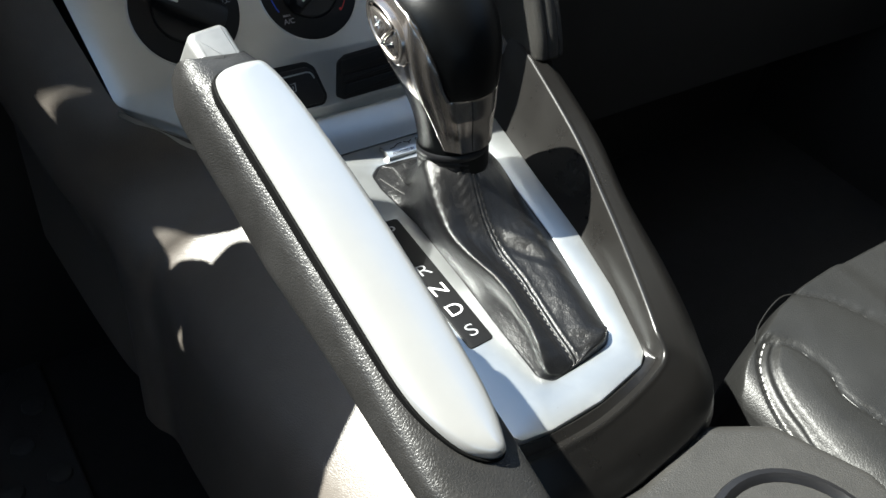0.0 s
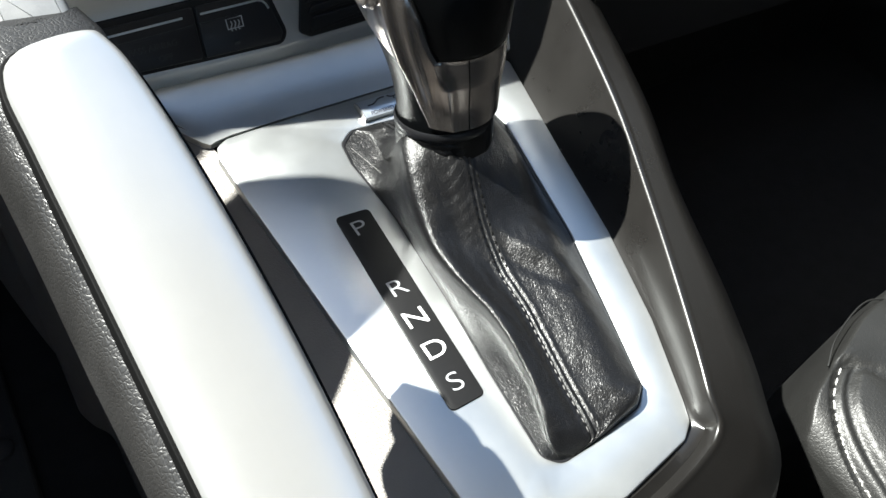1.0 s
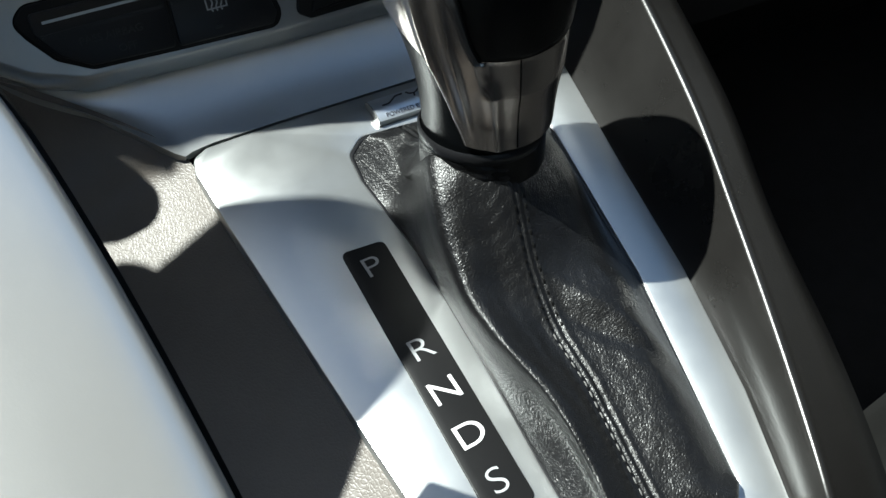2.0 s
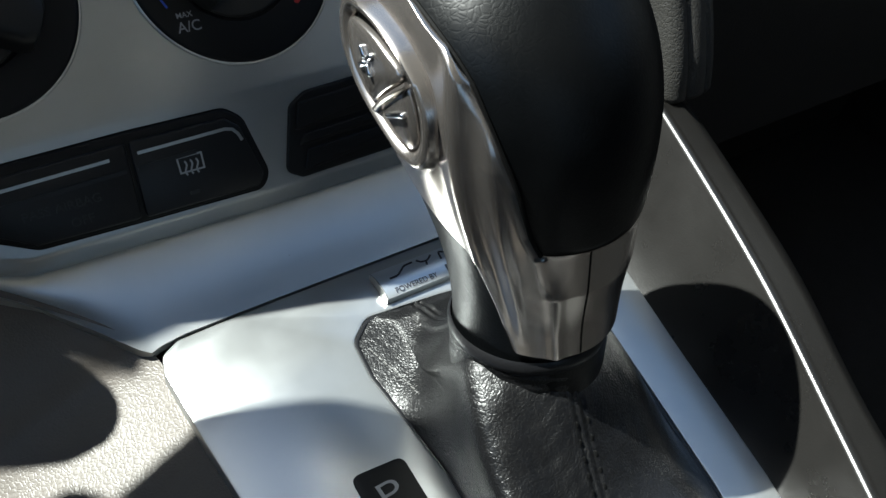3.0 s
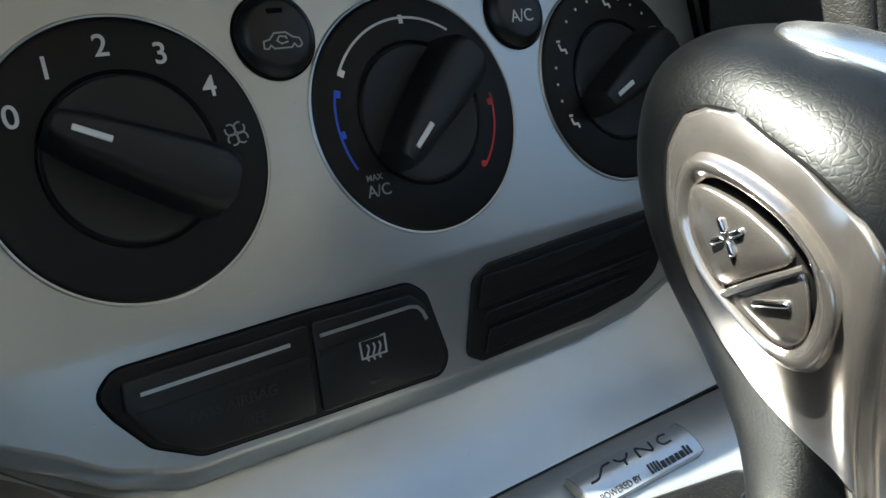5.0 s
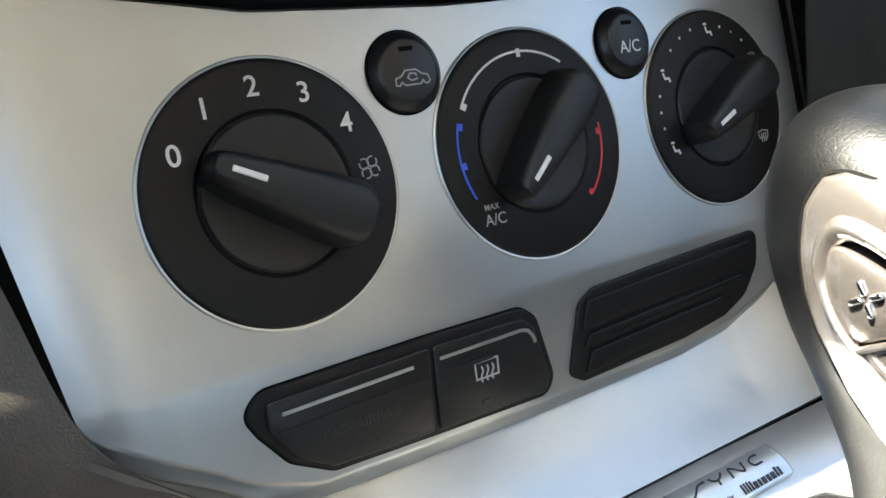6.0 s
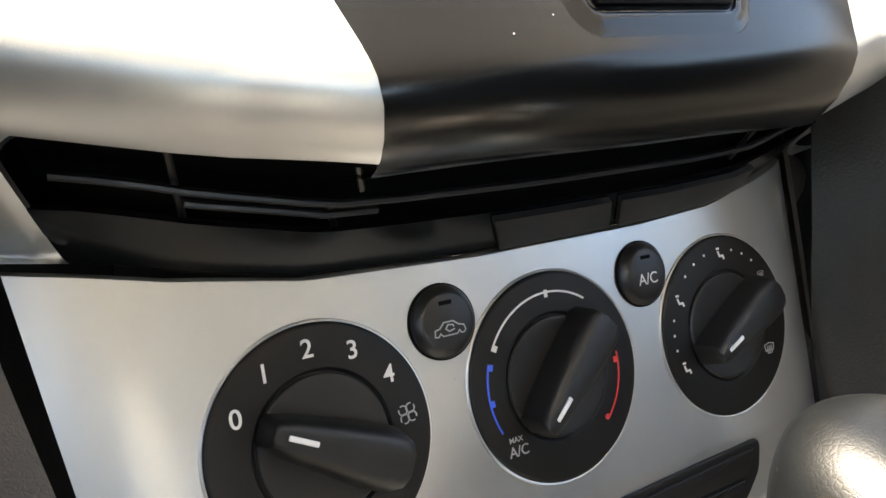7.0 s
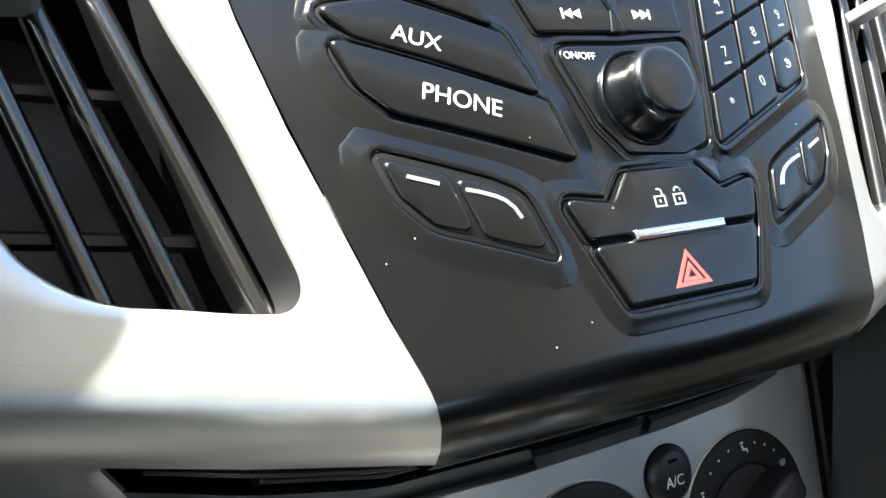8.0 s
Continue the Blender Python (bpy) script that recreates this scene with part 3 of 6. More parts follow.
def gaiter_at(y, v):
    """The leather at y along the car; v runs from 0 at the left edge over the crest (2) and seam (4) to 7."""
    row = gaiter_row(y)
    x = curve_at([p[0] for p in row], v)
    z = curve_at([p[1] for p in row], v)
    edge = min(1.0, min(v, 7 - v) * 1.4)
    amp = edge * min(1.0, max(0.0, z) / 0.010)
    seam = x - row[4][0]
    fold = noise.noise(Vector((x * 45 + 3, y * 26 + x * 30, 1.3))) * 0.0014
    fold += noise.noise(Vector((x * 100 - y * 70, y * 80 + x * 60, 4.1))) * 0.0002
    fold += 0.0011 * math.exp(-((x * 0.80 + y * 0.60 - 0.0400) / 0.0035) ** 2) * max(0.0, min(1.0, seam / 0.008))
    fold -= 0.0009 * math.exp(-((x * 0.80 + y * 0.60 - 0.0330) / 0.0030) ** 2) * max(0.0, min(1.0, seam / 0.008))
    fold += 0.0008 * math.exp(-((y + 0.55 * x + 0.018) / 0.0040) ** 2) * max(0.0, min(1.0, seam / 0.010))
    fold += noise.noise(Vector((x * 330 + y * 120, y * 210 - x * 150, 7.7))) * 0.00017
    fold += (abs(noise.noise(Vector((x * 150 + y * 60, y * 105 - x * 70, 9.2)))) - 0.25) * 0.00022
    near = max(0.0, min(1.0, (y - 0.030) / 0.025)) * max(0.0, min(1.0, (0.078 - y) / 0.01))
    fold += 0.00014 * math.sin(y * 1700 + 3.0 * math.sin(x * 240)) * near * max(0.0, 1 - abs(seam + 0.008) / 0.010)
    z += 0.0003 * math.exp(-(seam / 0.0006) ** 2)
    z -= 0.0004 * math.exp(-((abs(seam) - 0.0012) / 0.0005) ** 2)
    z += 0.0003 * math.exp(-((abs(seam) - 0.0024) / 0.0010) ** 2)
    return Vector((x, y, z + fold * amp))


def gaiter_point(u, v):
    return gaiter_at(-0.0438 + (0.1312 + 0.0438) * u, 7 * v)


gaiter = thing("gear_gaiter", "wrinkled black leather gear lever gaiter with double stitching", "gaiter")
part("leather_skin", grid(gaiter_point, 170, 240), LEATHER, gaiter, angle=80)


def stitch_run(points, r=0.00024, mat=THREAD):
    part("stitch", tube([Vector(p) for p in points], r, None, 6), mat, gaiter)


for side in (-1, 1):
    y = -0.040
    while y < 0.062:
        row = gaiter_row(y)
        dv = 0.0014 / (row[4][0] - row[3][0]) if side < 0 else 0.0024 / (row[5][0] - row[4][0])
        # towards the knob, dark dots stand for bare needle holes
        drawn = y < 0.026
        length = 0.0020 if drawn else 0.0010
        run = []
        for q in range(4):
            p = gaiter_at(y + length * q / 3, 4 + side * dv)
            run.append(p + Vector((0, 0, 0.00012 - (0.0004 if q in (0, 3) else 0))))
        stitch_run(run, 0.00025 if drawn else 0.00034, THREAD if drawn else GAP)
        y += 0.0032
for k in range(11):
    t = k / 11
    p = Vector((lerp_table([(0.0, -0.0010), (0.25, 0.0001), (0.65, 0.0019), (1.0, 0.0016)], t), 0.1222 - 0.0225 * t, 0))
    q = p + Vector((0.0002, -0.0016, 0))
    run = []
    for e in (p, q):
        row = gaiter_row(e.y)
        v = 0.0
        while v < 3 and gaiter_at(e.y, v).x < e.x:
            v += 0.02
        run.append(gaiter_at(e.y, v) + Vector((0, 0, 0.0002)))
    stitch_run(run, 0.00018)

# gathered leather collar under the knob
bm = bmesh.new()
prof = [(0.0188, -0.0045), (0.0192, -0.0005), (0.0193, 0.0018), (0.0190, 0.0032), (0.0192, 0.0046), (0.0188, 0.0060), (0.0184, 0.0080)]
TILT = Matrix.Translation(COLLAR) @ Matrix.Rotation(radians(-12), 4, 'X')


def collar_point(u, v):
    k = v * (len(prof) - 1)
    i = min(len(prof) - 2, int(k))
    r = prof[i][0] + (prof[i + 1][0] - prof[i][0]) * (k - i)
    h = prof[i][1] + (prof[i + 1][1] - prof[i][1]) * (k - i)
    a = 2 * math.pi * u
    r += 0.0004 * math.sin(11 * a + 2 * math.sin(3 * a)) * (1 - v)
    h += 0.0012 * math.sin(2 * a + 1)
    return TILT @ Vector((r * math.cos(a), r * math.sin(a), h))


part("collar", grid(collar_point, 72, 32, close_u=True), LEATHER, gaiter, "gathered leather collar", angle=80)


# ---- gear knob ----
KNOB_RINGS = [(0.0360, 0.0202, 0.0840, 0.0185, 0.0000, -0.0009, 0.0003, 0.0003),
              (0.0460, 0.0201, 0.0870, 0.0186, -0.0007, -0.0010, 0.0003, -0.0003),
              (0.0579, 0.0204, 0.0933, 0.0208, -0.0017, -0.0009, 0.0001, -0.0010),
              (0.0699, 0.0205, 0.1008, 0.0252, -0.0034, -0.0011, 0.0001, -0.0015),
              (0.0819, 0.0202, 0.1083, 0.0298, -0.0045, -0.0016, 0.0004, -0.0015),
              (0.0938, 0.0200, 0.1144, 0.0327, -0.0051, -0.0018, 0.0005, -0.0015),
              (0.1048, 0.0200, 0.1187, 0.0331, -0.0049, -0.0016, 0.0006, -0.0015),
              (0.1138, 0.0202, 0.1217, 0.0313, -0.0043, -0.0012, 0.0008, -0.0012),
              (0.1207, 0.0208, 0.1234, 0.0271, -0.0033, -0.0006, 0.0008, -0.0007),
              (0.1257, 0.0216, 0.1240, 0.0207, -0.0020, 0.0000, 0.0006, -0.0002),
              (0.1287, 0.0224, 0.1240, 0.0118, -0.0004, 0.0007, 0.0004, 0.0003)]   # height, centre x, y, radius and its second and third waves


def knob_ring(z):
    rows = KNOB_RINGS
    i = 0
    while i < len(rows) - 2 and z > rows[i + 1][0]:
        i += 1
    p = [rows[max(0, i - 1)], rows[i], rows[i + 1], rows[min(len(rows) - 1, i + 2)]]
    step = p[2][0] - p[1][0]
    t = (z - p[1][0]) / step
    out = []
    for c in range(1, 8):
        m1 = (p[2][c] - p[0][c]) / max(1e-6, p[2][0] - p[0][0]) * step
        m2 = (p[3][c] - p[1][c]) / max(1e-6, p[3][0] - p[1][0]) * step
        out.append((2 * t ** 3 - 3 * t * t + 1) * p[1][c] + (t ** 3 - 2 * t * t + t) * m1 + (-2 * t ** 3 + 3 * t * t) * p[2][c] + (t ** 3 - t * t) * m2)
    return out


def knob_point(deg, z, proud=0.0):
    """The knob's skin at an angle (180 faces the driver, 270 the rear) and height."""
    cx, cy, r0, a2, b2, a3, b3 = knob_ring(min(z, 0.1287))
    a = radians(deg)
    r = r0 + a2 * math.cos(2 * a) + b2 * math.sin(2 * a) + a3 * math.cos(3 * a) + b3 * math.sin(3 * a) + proud
    return Vector((cx + r * math.cos(a), cy + r * math.sin(a), z + proud * max(0.0, (z - 0.105) / 0.024)))


KZ0, KZ1 = KNOB_RINGS[0][0], KNOB_RINGS[-1][0]
knob = thing("gear_lever", "black leather and satin metal gear lever with thumb switch", "gear lever", at=(0.020, 0.087, 0.036))


def grip_proud(deg, z):
    """The leather stands over the metal skirt below it."""
    return 0.0007 * min(1.0, max(0.0, (z - 0.0770) / 0.0012)) * min(1.0, max(0.0, (deg - 246) / 6)) * min(1.0, max(0.0, (0.120 - z) / 0.02))


def knob_band(z0, z1, nv, proud, dome):
    bm = grid(lambda u, v: knob_point(360 * u, z0 + (z1 - z0) * v, proud or grip_proud(360 * u, z0 + (z1 - z0) * v)), 96, nv, close_u=True)
    bm.verts.ensure_lookup_table()
    last = [bm.verts[i * (nv + 1) + nv] for i in range(96)]
    mid = sum((v.co for v in last), Vector()) / 96
    rings = [last]
    for f, h in ((0.66, 0.55), (0.33, 0.88)):
        rings.append([bm.verts.new(mid.lerp(v.co, f) + Vector((0, 0, dome * h))) for v in last])
    for a, b in zip(rings, rings[1:]):
        for i in range(96):
            bm.faces.new((a[i - 1], a[i], b[i], b[i - 1]))
    top = bm.verts.new(mid + Vector((0, 0, dome)))
    for i in range(96):
        bm.faces.new((rings[-1][i - 1], rings[-1][i], top))
    return bm


part("grip", knob_band(KZ0, KZ1, 130, 0.0, 0.0012), KNOB_LEATHER, knob, "black leather grip", angle=80)


def crown(x, y):
    """Height of the knob's top at a point seen from above."""
    z = 0.1287
    while z > 0.1100:
        cx, cy = knob_ring(z)[:2]
        rim = (knob_point(math.degrees(math.atan2(y - cy, x - cx)), z) - Vector((cx, cy, z))).length
        d = math.hypot(x - cx, y - cy)
        if d <= rim:
            return z + (0.0012 * (1 - (d / rim) ** 2) if z > 0.1286 else 0.0)
        z -= 0.0001
    return z


CAP = smooth_closed([(0.0205, 0.1113), (0.0257, 0.1113), (0.0305, 0.1160), (0.0350, 0.1240), (0.0380, 0.1330), (0.0340, 0.1405), (0.0250, 0.1435), (0.0155, 0.1405), (0.0122, 0.1330), (0.0132, 0.1250), (0.0162, 0.1170)], 6)
bm = bmesh.new()
rings = []
for f, up in ((1.0, -0.0012), (1.0, 0.0003), (0.97, 0.0007), (0.90, 0.0010), (0.65, 0.0013), (0.35, 0.0015)):
    rings.append([bm.verts.new((x, y, crown(x, y) + up)) for x, y in [(0.0245 + (p[0] - 0.0245) * f, 0.1285 + (p[1] - 0.1285) * f) for p in CAP]])
for r0, r1 in zip(rings, rings[1:]):
    for k in range(len(CAP)):
        bm.faces.new((r0[k - 1], r0[k], r1[k], r1[k - 1]))
bm.faces.new(rings[-1])
part("cap", bm, CAP_METAL, knob, "bright metal cap on top", angle=80)
part("neck_ring", lathe([(0.0188, -0.001), (0.0196, 0.0004), (0.0197, 0.0022), (0.0190, 0.0034)], TILT @ Matrix.Translation((0, 0, 0.0066)), 64), BLACK, knob, "glossy black ring at the neck")

# metal blade on the driver's side, running down into a skirt round the back
BLADE_L = [(0.0495, 221), (0.056, 217), (0.064, 216), (0.0722, 214), (0.074, 205), (0.0757, 194), (0.0785, 174), (0.0822, 162), (0.0887, 152), (0.0939, 148), (0.1006, 145), (0.108, 143), (0.1143, 145), (0.1171, 151), (0.1186, 162)]
BLADE_R = [(0.0495, 246), (0.0770, 246), (0.0815, 243), (0.0918, 240), (0.099, 236), (0.1057, 231), (0.1106, 226), (0.1145, 217), (0.1173, 200), (0.1182, 180), (0.1188, 168)]
SKIRT_R = [(0.0495, 322), (0.0640, 328), (0.0770, 330)]


def blade_proud(deg, z):
    """Height of the metal over the knob's body: thin at its borders, with two ridges that run down the driver's side."""
    edge = min(1.0, (deg - lerp_table(BLADE_L, z)) / 4.0)
    if z > 0.0765:
        edge = min(edge, (lerp_table(BLADE_R, z) - deg) / 4.0)
    else:
        edge = min(edge, (lerp_table(SKIRT_R, z) - deg) / 4.0)
    p = 0.0014 * max(0.0, edge) ** 0.5
    up = min(1.0, max(0.0, (z - 0.052) / 0.020))
    lean = 60 * (z - 0.09)
    p += 0.0018 * math.exp(-((deg - 219 - lean) / 4.6) ** 2) * up
    p += 0.0009 * math.exp(-((deg - 231 - lean * 0.7) / 3.4) ** 2) * up * min(1.0, max(0.0, (0.106 - z) / 0.01))
    p += 0.0007 * math.exp(-((deg - 250) / 5.0) ** 2) * min(1.0, max(0.0, (0.074 - z) / 0.008))
    if deg > 243:
        p += (0.0003 - p) * min(1.0, max(0.0, (z - 0.0660) / 0.0100)) * min(1.0, (deg - 243) / 6)
    return p


def blade_point(u, v):
    z = 0.0495 + (0.1188 - 0.0495) * v
    l, r = lerp_table(BLADE_L, z), lerp_table(BLADE_R, z)
    deg = l + (r - l) * u
    return knob_point(deg, z, blade_proud(deg, z))


def skirt_point(u, v):
    z = 0.0495 + (0.0770 - 0.0495) * v
    deg = 246 + (lerp_table(SKIRT_R, z) - 246) * u
    return knob_point(deg, z, blade_proud(deg, z))


bm = grid(blade_point, 80, 160)
grid(skirt_point, 70, 60, bm)
bmesh.ops.remove_doubles(bm, verts=bm.verts[:], dist=0.00004)
part("metal_blade", bm, SATIN, knob, "satin metal blade and skirt", angle=80)
part("skirt_joint", tube([knob_point(267.5, 0.0768 - 0.0270 * i / 24, blade_proud(267.5, 0.0768 - 0.0270 * i / 24)) for i in range(25)], 0.00022, None, 6), GAP, knob, "dark joint line")
part("blade_joint", tube(smooth_open([knob_point(deg, z, 0.0002) for z, deg in BLADE_L[3:]], 4), 0.0005, None, 6), GAP, knob, "dark joint line")
part("blade_joint", tube(smooth_open([knob_point(deg, z, 0.0003) for z, deg in BLADE_R[1:]], 4), 0.0005, None, 6), GAP, knob, "dark joint line")


def knob_patch(outline, rings, close=True):
    """A raised pad on the knob from an outline of (degrees, height); rings are pairs of inset and height."""
    o = smooth_closed(outline, 6)
    cx, cy = sum(p[0] for p in o) / len(o), sum(p[1] for p in o) / len(o)
    bm = bmesh.new()
    rows = []
    for t, h in rings:
        rows.append([bm.verts.new(knob_point(p[0] + (cx - p[0]) * t, p[1] + (cy - p[1]) * t, h)) for p in o])
    for a, b in zip(rows, rows[1:]):
        for i in range(len(o)):
            bm.faces.new((a[i - 1], a[i], b[i], b[i - 1]))
    if close:
        mid = bm.verts.new(knob_point(cx, cy, rings[-1][1]))
        for i in range(len(o)):
            bm.faces.new((rows[-1][i - 1], rows[-1][i], mid))
    return bm


SWITCH_EDGE = [(156, 0.1043), (157, 0.109), (163, 0.1115), (178, 0.1126), (195, 0.1120), (206, 0.1096), (212, 0.1062), (214, 0.1008), (212, 0.0948), (206, 0.0900), (197, 0.0886), (183, 0.0906), (167, 0.0945), (158, 0.1001)]
part("switch_rim", knob_patch(SWITCH_EDGE, [(-0.06, 0.0012), (-0.01, 0.0020), (0.04, 0.0040), (0.10, 0.0046), (0.17, 0.0042), (0.22, 0.0026)], close=False), SATIN, knob, "bright metal rim of the thumb switch", angle=60)
part("switch_well", knob_patch(SWITCH_EDGE, [(0.16, 0.0012), (0.30, 0.0024), (0.6, 0.0025)]), GAP, knob, "dark switch well", angle=60)
pad_u = part("switch_pad", knob_patch([(161, 0.1050), (164, 0.1077), (176, 0.1088), (188, 0.1087), (201, 0.1066), (190, 0.1005), (177, 0.0950), (168, 0.0968), (163, 0.0995)], [(0.0, 0.0020), (0.04, 0.0034), (0.12, 0.0038), (0.5, 0.0040)]), SATIN, knob, "upper thumb pad", angle=60)
pad_l = part("switch_pad", knob_patch([(178.5, 0.0941), (191, 0.1000), (202.5, 0.1058), (206, 0.1022), (206, 0.0957), (199, 0.0917), (189, 0.0920)], [(0.0, 0.0020), (0.04, 0.0030), (0.12, 0.0034), (0.5, 0.0035)]), SATIN, knob, "lower thumb pad", angle=60)
part("switch_divider", tube([knob_point(177.5 + 26 * q / 8, 0.0938 + 0.0122 * q / 8, 0.0036) for q in range(9)], 0.0007, None, 8), SATIN, knob, "bright metal bar between the pads")


def capsule(a, b, r):
    """A short bar with round ends between two points."""
    a, b = Vector(a), Vector(b)
    d = (b - a).normalized()
    pts, rad = [], []
    for k in range(5):
        q = math.pi / 2 * k / 4
        pts.append(a - d * r * math.cos(q))
        rad.append(max(0.00002, r * math.sin(q)))
    for k in range(5):
        q = math.pi / 2 * (1 - k / 4)
        pts.append(b + d * r * math.cos(q))
        rad.append(max(0.00002, r * math.sin(q)))
    return tube(pts, rad, None, 12)


for da, dz in ((4.6, 0.0021), (-4.6, -0.0021), (2.8, -0.0017), (-2.8, 0.0017)):
    part("plus_mark", capsule(knob_point(179 + da * 0.42, 0.1037 + dz * 0.42, 0.0042), knob_point(179 + da, 0.1037 + dz, 0.0043), 0.00062), CHROME, pad_u, "raised plus mark", angle=80)
part("minus_mark", capsule(knob_point(190, 0.0964, 0.0038), knob_point(200, 0.0995, 0.0039), 0.00062), CHROME, pad_l, "raised minus mark", angle=80)


# ---- handbrake ----
HB = axes((-0.1073, 0.0402, 0.1434), (0.97564, 0.15102, -0.15914), (-0.08870, 0.93496, 0.34349), (0.20066, -0.32100, 0.92558))
handbrake = thing("handbrake", "raised handbrake lever with grained black grip and silver inlay", "handbrake", at=(-0.085, -0.17, 0.02))
INLAY = [(-0.0010, 0.0056), (0.0035, 0.0025), (0.0062, -0.0100), (0.0078, -0.0396), (0.0075, -0.0773), (0.0051, -0.1151), (0.0023, -0.1382), (-0.0030, -0.1530), (-0.0068, -0.1556), (-0.0125, -0.1530),
         (-0.0180, -0.1465), (-0.0226, -0.1347), (-0.0244, -0.1215), (-0.0240, -0.1008), (-0.0232, -0.0723), (-0.0223, -0.0422), (-0.0216, -0.0178), (-0.0208, -0.0030), (-0.0160, 0.0038)]


def grip_section(b):
    """Half widths, depth and centre of the grip at b along the lever."""
    w = lerp_table([(-0.26, 0.0150), (-0.20, 0.0165), (-0.15, 0.0192), (-0.10, 0.0186), (-0.03, 0.0174), (0.003, 0.0168), (0.0085, 0.0162), (0.0118, 0.0152), (0.0135, 0.0138)], b)
    c = lerp_table([(-0.26, -0.0125), (-0.20, -0.0135), (-0.15, -0.0125), (-0.10, -0.0096), (-0.03, -0.0084), (0.0105, -0.0086)], b)
    d = lerp_table([(-0.26, 0.010), (-0.20, 0.012), (-0.15, 0.0165), (-0.11, 0.0230), (-0.06, 0.0300), (0.003, 0.030), (0.0085, 0.028), (0.0118, 0.0245), (0.0135, 0.020)], b)
    return w, c, d


def grip_point(u, v):
    b = -0.26 + 0.2735 * v
    w, c, d = grip_section(b)
    a = 2 * math.pi * u
    ex = 2 / 3.6
    x = c + w * math.copysign(abs(math.cos(a)) ** ex, math.cos(a))
    z = -0.0012 - d / 2 - (0.5 * (0.030 - d) * 0.6 if b > 0 else 0) + d / 2 * math.copysign(abs(math.sin(a)) ** ex, math.sin(a))
    scoop = 0.0055 * max(0.0, b / 0.0135) ** 2 * ((x - c) / w) ** 2      # the end is hollowed round the button
    return HB @ Vector((x, b + scoop, z))


bm = grid(grip_point, 48, 60, close_u=True)
bm.verts.ensure_lookup_table()
bm.faces.new([bm.verts[i * 61 + 60] for i in range(48)])
bm.faces.new([bm.verts[i * 61] for i in range(48)])
part("grip", bm, GRIP, handbrake, "grained black grip")
inl = smooth_closed(INLAY, 5)
part("inlay_gap", plate(offset(inl, -0.0008), HB, -0.006, 0.0000, 0.0004), GAP, handbrake, "dark joint round the inlay")
bm = bmesh.new()
rows = []
for f, w in ((1.0, -0.004), (1.0, -0.0012), (0.988, 0.0003), (0.96, 0.0014), (0.915, 0.0023), (0.85, 0.0030), (0.72, 0.0037), (0.5, 0.0042), (0.25, 0.0045), (0.04, 0.0046)):
    rows.append([bm.verts.new(HB @ Vector((-0.0085 + (p[0] + 0.0085) * f, -0.077 + (p[1] + 0.077) * (0.93 + 0.07 * f), w))) for p in inl])
for r0, r1 in zip(rows, rows[1:]):
    for k in range(len(inl)):
        bm.faces.new((r0[k - 1], r0[k], r1[k], r1[k - 1]))
bm.faces.new(rows[-1])
part("inlay", bm, INLAY_METAL, handbrake, "satin silver inlay on top of the grip")
btn = fillet([(-0.0160, 0.0040), (0.0020, 0.0040), (0.0030, 0.0290), (0.0008, 0.0318), (-0.0130, 0.0290), (-0.0155, 0.0258)], 0.0030, 5)
part("release_button", plate(btn, HB, -0.020, -0.0052, 0.0030, steps=6), BUTTON, handbrake, "frosted metal release button", angle=70)
bm = loft([[Vector(p) + Vector((0, 0, z)) for p in ((-0.125, -0.27, 0), (-0.128, -0.20, 0), (-0.122, -0.135, 0), (-0.098, -0.110, 0), (-0.066, -0.125, 0), (-0.058, -0.20, 0), (-0.062, -0.27, 0))]
           for z in (-0.20, -0.04, 0.02)] + [[Vector(p) for p in ((-0.112, -0.26, 0.035), (-0.114, -0.20, 0.045), (-0.110, -0.150, 0.055), (-0.096, -0.135, 0.060), (-0.078, -0.145, 0.055), (-0.072, -0.20, 0.045), (-0.074, -0.26, 0.035))]], 5)
part("base_shroud", bm, BLACK, handbrake, "black plastic base shroud")


# ---- centre stack: silver climate panel with its sill ----
stack = thing("climate_fascia", "satin silver climate control fascia sweeping down to the console", "fascia", kind="structure")
TOP_EDGE = [(-0.140, 0.0500), (-0.124, 0.0475), (-0.100, 0.0405), (-0.071, 0.0350), (-0.020, 0.0330), (0.043, 0.0335), (0.076, 0.0355), (0.100, 0.0410), (0.125, 0.0480), (0.140, 0.050)]
CREASE = -0.045


